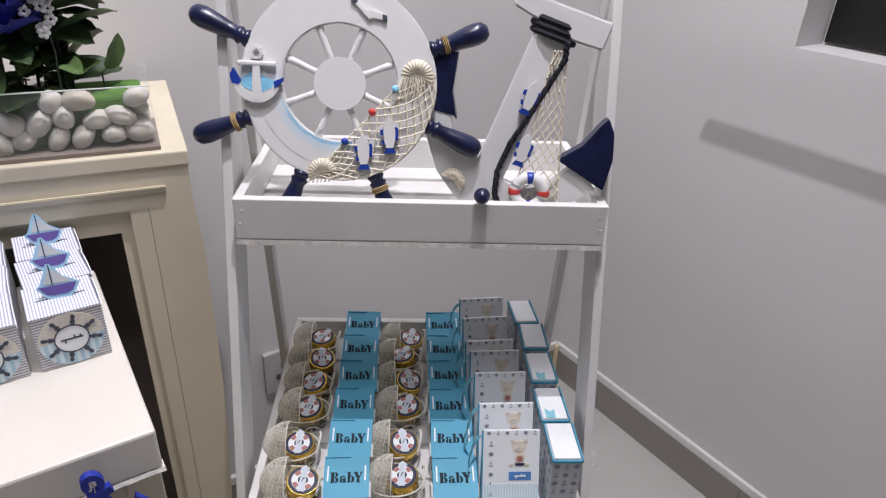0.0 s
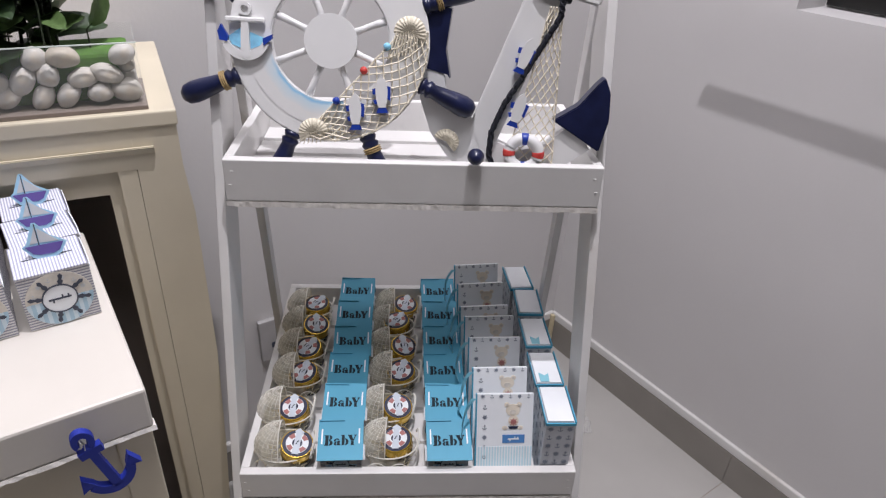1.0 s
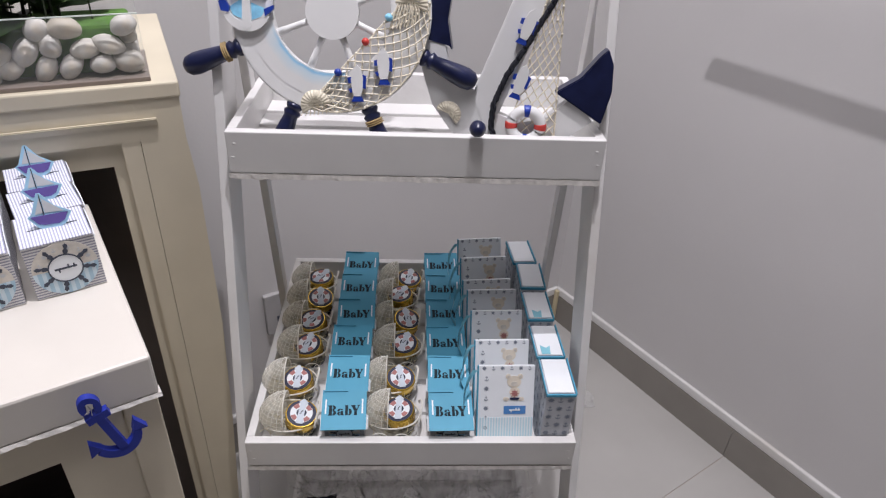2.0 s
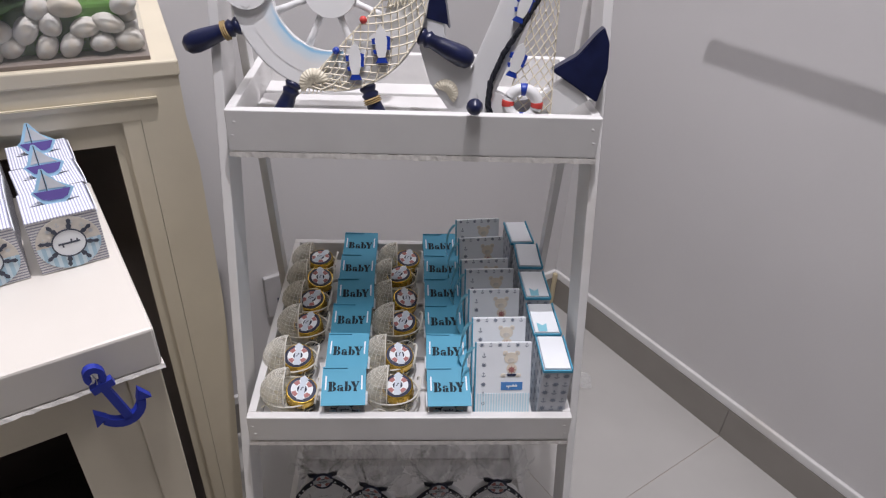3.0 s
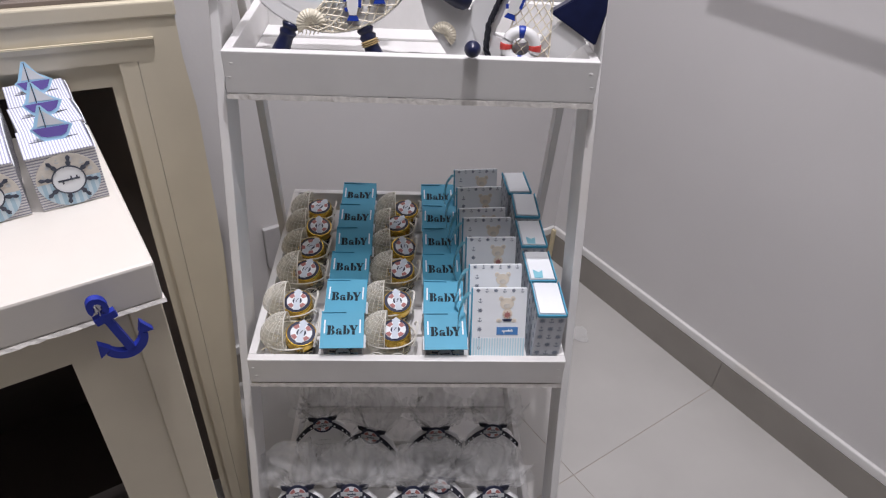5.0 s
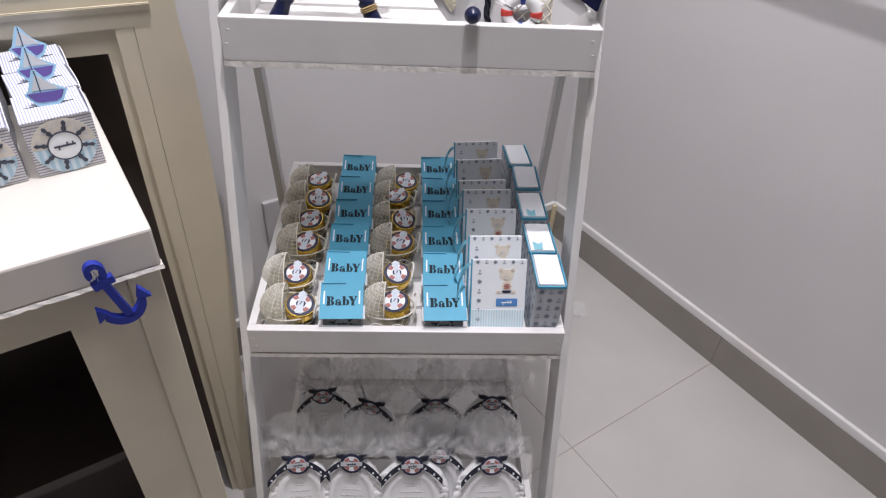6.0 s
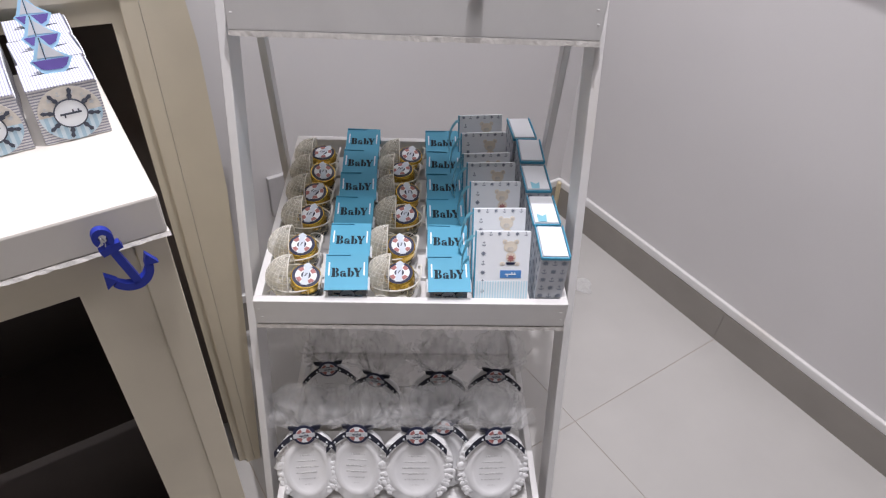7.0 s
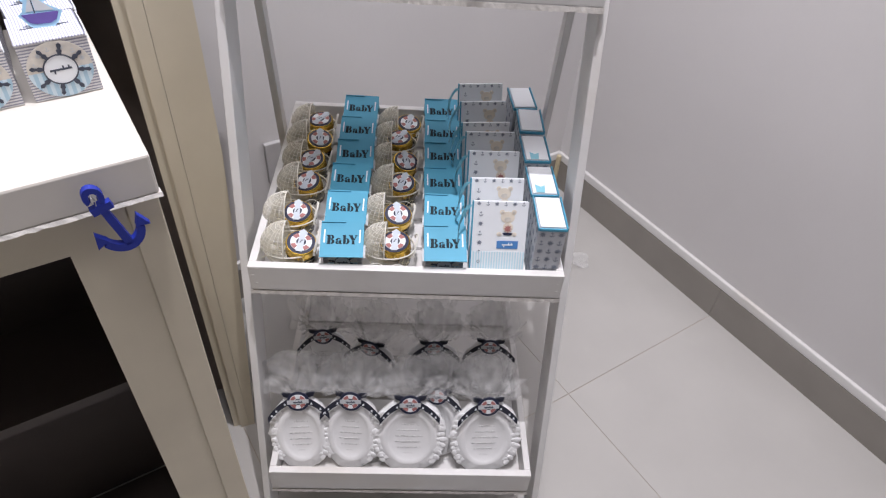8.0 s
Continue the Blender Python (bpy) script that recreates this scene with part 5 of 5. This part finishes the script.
# ---- planter on the tall cabinet ----
def planter():
    T = pose(-0.30, 0.646, 0.9402, 0, 0, 22)
    p = thing("planter", "clear acrylic planter filled with white pebbles", "planter", T)
    x0, x1, y0, y1, h = -0.36, 0.028, 0.004, 0.105, 0.066
    for a in ((x0, x1, y0, y0 + 0.0025, 0.001, h), (x0, x1, y1 - 0.0025, y1, 0.001, h), (x0, x0 + 0.0025, y0 + 0.0026, y1 - 0.0026, 0.001, h), (x1 - 0.0025, x1, y0 + 0.0026, y1 - 0.0026, 0.001, h)):
        part("acrylic_side", slab(*a[:4], 0.0044, a[5], bevel=0.0004), CLEARB, p)
    bm = bmesh.new()
    box(bm, x0 - 0.0003, x1 + 0.0003, y0 - 0.0002, y0 + 0.0020, h, h + 0.0010)
    part("polished_edge", bm, mat("acrylic_edge", (0.75, 0.82, 0.76), 0.2), p, "bright sheet edge")
    part("base", slab(x0 - 0.0005, x1 + 0.0008, y0 - 0.0012, y1, 0.0, 0.0042, bevel=0.0005), WARMDARK, p, "brown wooden base strip")
    part("foam", slab(x0 + 0.006, x1 - 0.008, 0.030, y1 - 0.006, 0.0044, 0.052, bevel=0.004), MOSS, p, "green foam block")
    g = random.Random(5)
    stones = []
    for k in range(7):
        bm = bmesh.new()
        bmesh.ops.create_icosphere(bm, subdivisions=3, radius=1)
        for q in bm.verts:
            q.co *= 1 + 0.16 * noise.noise(q.co * 0.9 + Vector((k * 5, 0, 0)))
        stones.append(mesh_of("pebble", bm, PEBBLES[(0, 1, 0, 2, 1, 0, 1)[len(stones) % 7]], True))
    for row in range(3):
        for i in range(15):
            x = x1 - 0.017 - 0.0252 * i - (0.0125 if row % 2 else 0) + g.uniform(-0.003, 0.003)
            z = 0.0155 + row * 0.0188 + g.uniform(-0.0025, 0.0025)
            if x < x0 + 0.018 or (row == 1 and i in (5, 6, 11)) or (row == 2 and g.random() < 0.25):
                continue
            a, b = g.uniform(0.0115, 0.0155), g.uniform(0.0092, 0.0118)
            part("pebble", stones[g.randrange(7)], None, p, at=pose(x, y0 + 0.0145 + g.uniform(0, 0.004), z, 0, g.uniform(-75, 75), 0) @ Matrix.Diagonal((a, 0.0105, b, 1)))
    for row in range(3):
        for i in range(4):
            part("pebble", stones[g.randrange(7)], None, p, at=pose(x1 - 0.0125, y0 + 0.028 + 0.0185 * i, 0.010 + row * 0.0150, g.uniform(-40, 40), 0, 0) @ Matrix.Diagonal((0.0088, 0.0105, 0.0085, 1)))
    return T


def leaf_mesh(kind, length, wide):
    bm = bmesh.new()
    n, m = 9, 4
    rows = []
    for i in range(n + 1):
        t = i / n
        w = wide * math.sin(math.pi * min(1, t * 0.97 + 0.03)) ** 0.5 * (1 - 0.12 * t)
        rows.append([bm.verts.new((w * (j / m), length * t, -0.16 * length * t * t + 0.35 * abs(w * j / m) + 0.0006 * math.sin(i * 1.7 + j))) for j in range(-m, m + 1)])
    for a, b in zip(rows, rows[1:]):
        for j in range(2 * m):
            bm.faces.new((a[j], a[j + 1], b[j + 1], b[j]))
    return mesh_of("leaf", bm, kind, True)


T = planter()
LEAVES = [leaf_mesh(LEAF, 0.052, 0.021), leaf_mesh(LEAF, 0.060, 0.020), leaf_mesh(LEAFB, 0.036, 0.011), leaf_mesh(LEAF, 0.046, 0.020)]
g = random.Random(17)
for k, (sx, sy, sh) in enumerate(((-0.048, 0.045, 0.115), (-0.075, 0.05, 0.12), (-0.115, 0.045, 0.10), (-0.050, 0.07, 0.10), (-0.095, 0.08, 0.13), (-0.055, 0.075, 0.13), (-0.15, 0.06, 0.11), (-0.20, 0.05, 0.12), (-0.26, 0.06, 0.11))):
    pl = thing("artificial_plant", "dark green artificial leafy plant stuck in the planter", "plant", T @ pose(sx, sy, 0.03), "plants in the planter")
    bm = bmesh.new()
    lean = g.uniform(-0.1, 0.1)
    spine = [Vector((lean * sh * t, 0.03 * sh * t, sh * t)) for t in [i / 6 for i in range(7)]]
    tube(bm, spine, 0.0016, 6, taper=[1.3, 1.2, 1.1, 1, 0.9, 0.8, 0.6])
    tube(bm, [(0.006, 0.004, 0), (0.009 + lean * 0.05, 0.006, sh * 0.9)], 0.0009, 5)
    part("stem", bm, STEM, pl, "thin dark stem")
    for j in range(11):
        t = 0.16 + 0.82 * j / 10
        base = spine[0].lerp(spine[-1], t)
        az = j * 137.5 + g.uniform(-25, 25)
        part("leaf", LEAVES[g.randrange(4) if j % 4 else 2], None, pl, at=Matrix.Translation(base) @ pose(0, 0, 0, 0, 0, az) @ pose(0, 0.003, 0, g.uniform(-15, 45), g.uniform(-30, 30), 0) @ Matrix.Scale(g.uniform(0.75, 1.15), 4))
one = thing("artificial_plant", "pale green rolled leaf on a thin stalk", "plant", T @ pose(0.000, 0.055, 0.04), "plants in the planter")
bm = bmesh.new()
tube(bm, [(-0.014, 0, 0.0), (-0.014, 0, 0.03), (-0.008, 0, 0.036)], 0.0009, 5)
part("stem", bm, STEM, one)
part("leaf", LEAVES[2], None, one, at=pose(-0.009, 0, 0.034, 90, 0, 0) @ pose(0, 0, 0, 0, 0, -32) @ pose(0, 0, 0, 0, 40, 0) @ Matrix.Scale(1.05, 4))

rose = thing("artificial_rose", "large royal blue artificial rose among the leaves", "flower", T @ pose(-0.098, 0.032, 0.042))
bm = bmesh.new()
tube(bm, [(0, 0, 0), (0.002, 0, 0.05), (0, 0, 0.082)], 0.002, 6)
part("stem", bm, STEM, rose)
for ring, (n, rad, tilt, z) in enumerate(((3, 0.008, 8, 0.098), (5, 0.016, 18, 0.095), (7, 0.026, 36, 0.091), (8, 0.034, 58, 0.088))):
    for i in range(n):
        bm = bmesh.new()
        rows = []
        for a in range(6):
            t = a / 5
            rows.append([bm.verts.new((0.018 * math.sin(math.pi * (0.15 + 0.75 * t)) * b / 3, 0.006 * (b / 3) ** 2 * -1 + 0.005 * t * t, 0.034 * t)) for b in range(-3, 4)])
        for a, b in zip(rows, rows[1:]):
            for j in range(6):
                bm.faces.new((a[j], a[j + 1], b[j + 1], b[j]))
        part("petal", bm, PETAL, rose, at=pose(0, 0, z - 0.014, 0, 0, i * 360 / n + ring * 23) @ pose(0, rad * 0.5, 0, -tilt, 0, 0), smooth=True)
spray = thing("white_blossom", "spray of tiny white artificial blossoms", "flower", T @ pose(-0.052, 0.024, 0.048))
bm = bmesh.new()
tube(bm, [(0, 0, 0), (0.003, 0, 0.05), (0, 0, 0.09)], 0.001, 5)
part("stem", bm, STEM, spray)
for k in range(9):
    c = Vector((g.uniform(-0.014, 0.014), g.uniform(-0.008, 0.006), g.uniform(0.066, 0.10)))
    bm = bmesh.new()
    for j in range(5):
        a = j * 1.2566
        bmesh.ops.create_icosphere(bm, subdivisions=1, radius=0.0026, matrix=Matrix.Translation(c + Vector((0.0034 * math.cos(a), -0.001, 0.0034 * math.sin(a)))) @ Matrix.Diagonal((1, 0.45, 1, 1)))
    part("blossom", bm, SNOW, spray, "tiny white blossom")

# ---- wall socket, corner strip, unseen shadow rail, wrapper ----
sock = thing("wall_socket", "grey wall socket plate under torn clear film", "socket", in_room(-0.795, -0.0005, 0.29))
part("plate", slab(-0.037, 0.05, -0.011, 0, 0, 0.096, bevel=0.002), mat("grey_plastic", (0.45, 0.44, 0.44), 0.3), sock)
bm = bmesh.new()
for x, z in ((0.0, 0.062), (-0.011, 0.036), (0.011, 0.036)):
    box(bm, x - 0.004, x + 0.004, -0.0122, -0.0108, z - 0.006, z + 0.006)
part("slots", bm, INK, sock)
bm = bmesh.new()
bmesh.ops.create_icosphere(bm, subdivisions=3, radius=0.02, matrix=Matrix.Translation((0.016, -0.018, 0.060)))
for q in bm.verts:
    q.co += Vector((0.008, 0.005, 0.016)) * noise.noise(q.co * 90)
part("film", bm, CLEAR, sock, "crumpled clear film")
tagged(part("corner_strip", slab(-0.020, -0.0105, -0.022, -0.0105, 0.001, 0.104, bevel=0.002), mat("yellowed_caulk", (0.62, 0.54, 0.36), 0.6), None, "yellowed sealant strip in the skirting corner", CORNER), "", "trim", "", "structure")
wrap = bmesh.new()
bmesh.ops.create_icosphere(wrap, subdivisions=3, radius=0.022)
for q in wrap.verts:
    q.co *= 1 + 0.7 * noise.noise(q.co * 70)
    q.co.z = max(0.0005, (q.co.z + 0.012) * 0.6)
tagged(part("plastic_wrapper", wrap, CLEAR, None, "crumpled clear plastic wrapper lying on the floor", pose(0.435, 1.13, 0)), "", "wrapper")

# added above the view, its bar throws the dark band onto the right wall
rail = thing("shadow_rail", "unseen round rail added to cast the shadow band on the wall", "rail", in_room(-0.178, -0.375, 1.178))
bm = bmesh.new()
tube(bm, [(0, 0, 0), (0, -1.5, 0)], 0.008, 14)
part("bar", bm, SNOW, rail, smooth=True)
for q in (-0.75, -1.4):
    bm = bmesh.new()
    tube(bm, [(0, q, 0), (0.177, q, 0)], 0.006, 10)
    part("bracket", bm, SNOW, rail)

# ---- skirting and floor tiles, piece by piece ----
def skirting():
    for name, turn, length, first in (("skirting_back", 0, -LEFT, -0.30), ("skirting_right", 90, -FRONT, -0.59)):
        run = thing(name, "taupe tiled skirting with a pale cap", "skirting", CORNER @ pose(0, 0, 0, 0, 0, turn), kind="structure")
        # along the run: local x from the corner into the room is negative
        y0, y1 = (0.0, 0.010) if turn else (-0.010, 0.0)
        x = 0.0
        edge = first
        while x > -length:
            a = max(edge, -length)
            part("skirting_tile", slab(a + 0.0004, x - 0.0004, y0, y1, 0.0, 0.085, bevel=0.0004), SKIRT, run)
            x, edge = a, a - 0.6
        part("skirting_cap", slab(-length, 0, y0 * 1.0, y1 * 1.0, 0.0855, 0.108, bevel=0.003), WHITE, run, "pale plaster cap")


skirting()
tiles = thing("floor_tiles", "light grey square floor tiles with thin brown joints", "floor", CORNER, kind="structure")
JP, JQ, SIZE = -0.449, -0.592, 0.6
shared = {}
px = [0.0, JP]
while px[-1] > LEFT:
    px.append(max(px[-1] - SIZE, LEFT))
qy = [0.0, JQ]
while qy[-1] > FRONT:
    qy.append(max(qy[-1] - SIZE, FRONT))
for a, b in zip(px, px[1:]):
    for c, d in zip(qy, qy[1:]):
        w, h = round(a - b, 4), round(c - d, 4)
        if (w, h) not in shared:
            shared[w, h] = mesh_of("floor_tile", slab(0.0007, w - 0.0007, 0.0007, h - 0.0007, -0.0065, 0, bevel=0.0005), TILE)
        part("floor_tile", shared[w, h], None, tiles, at=pose(b, d, 0))
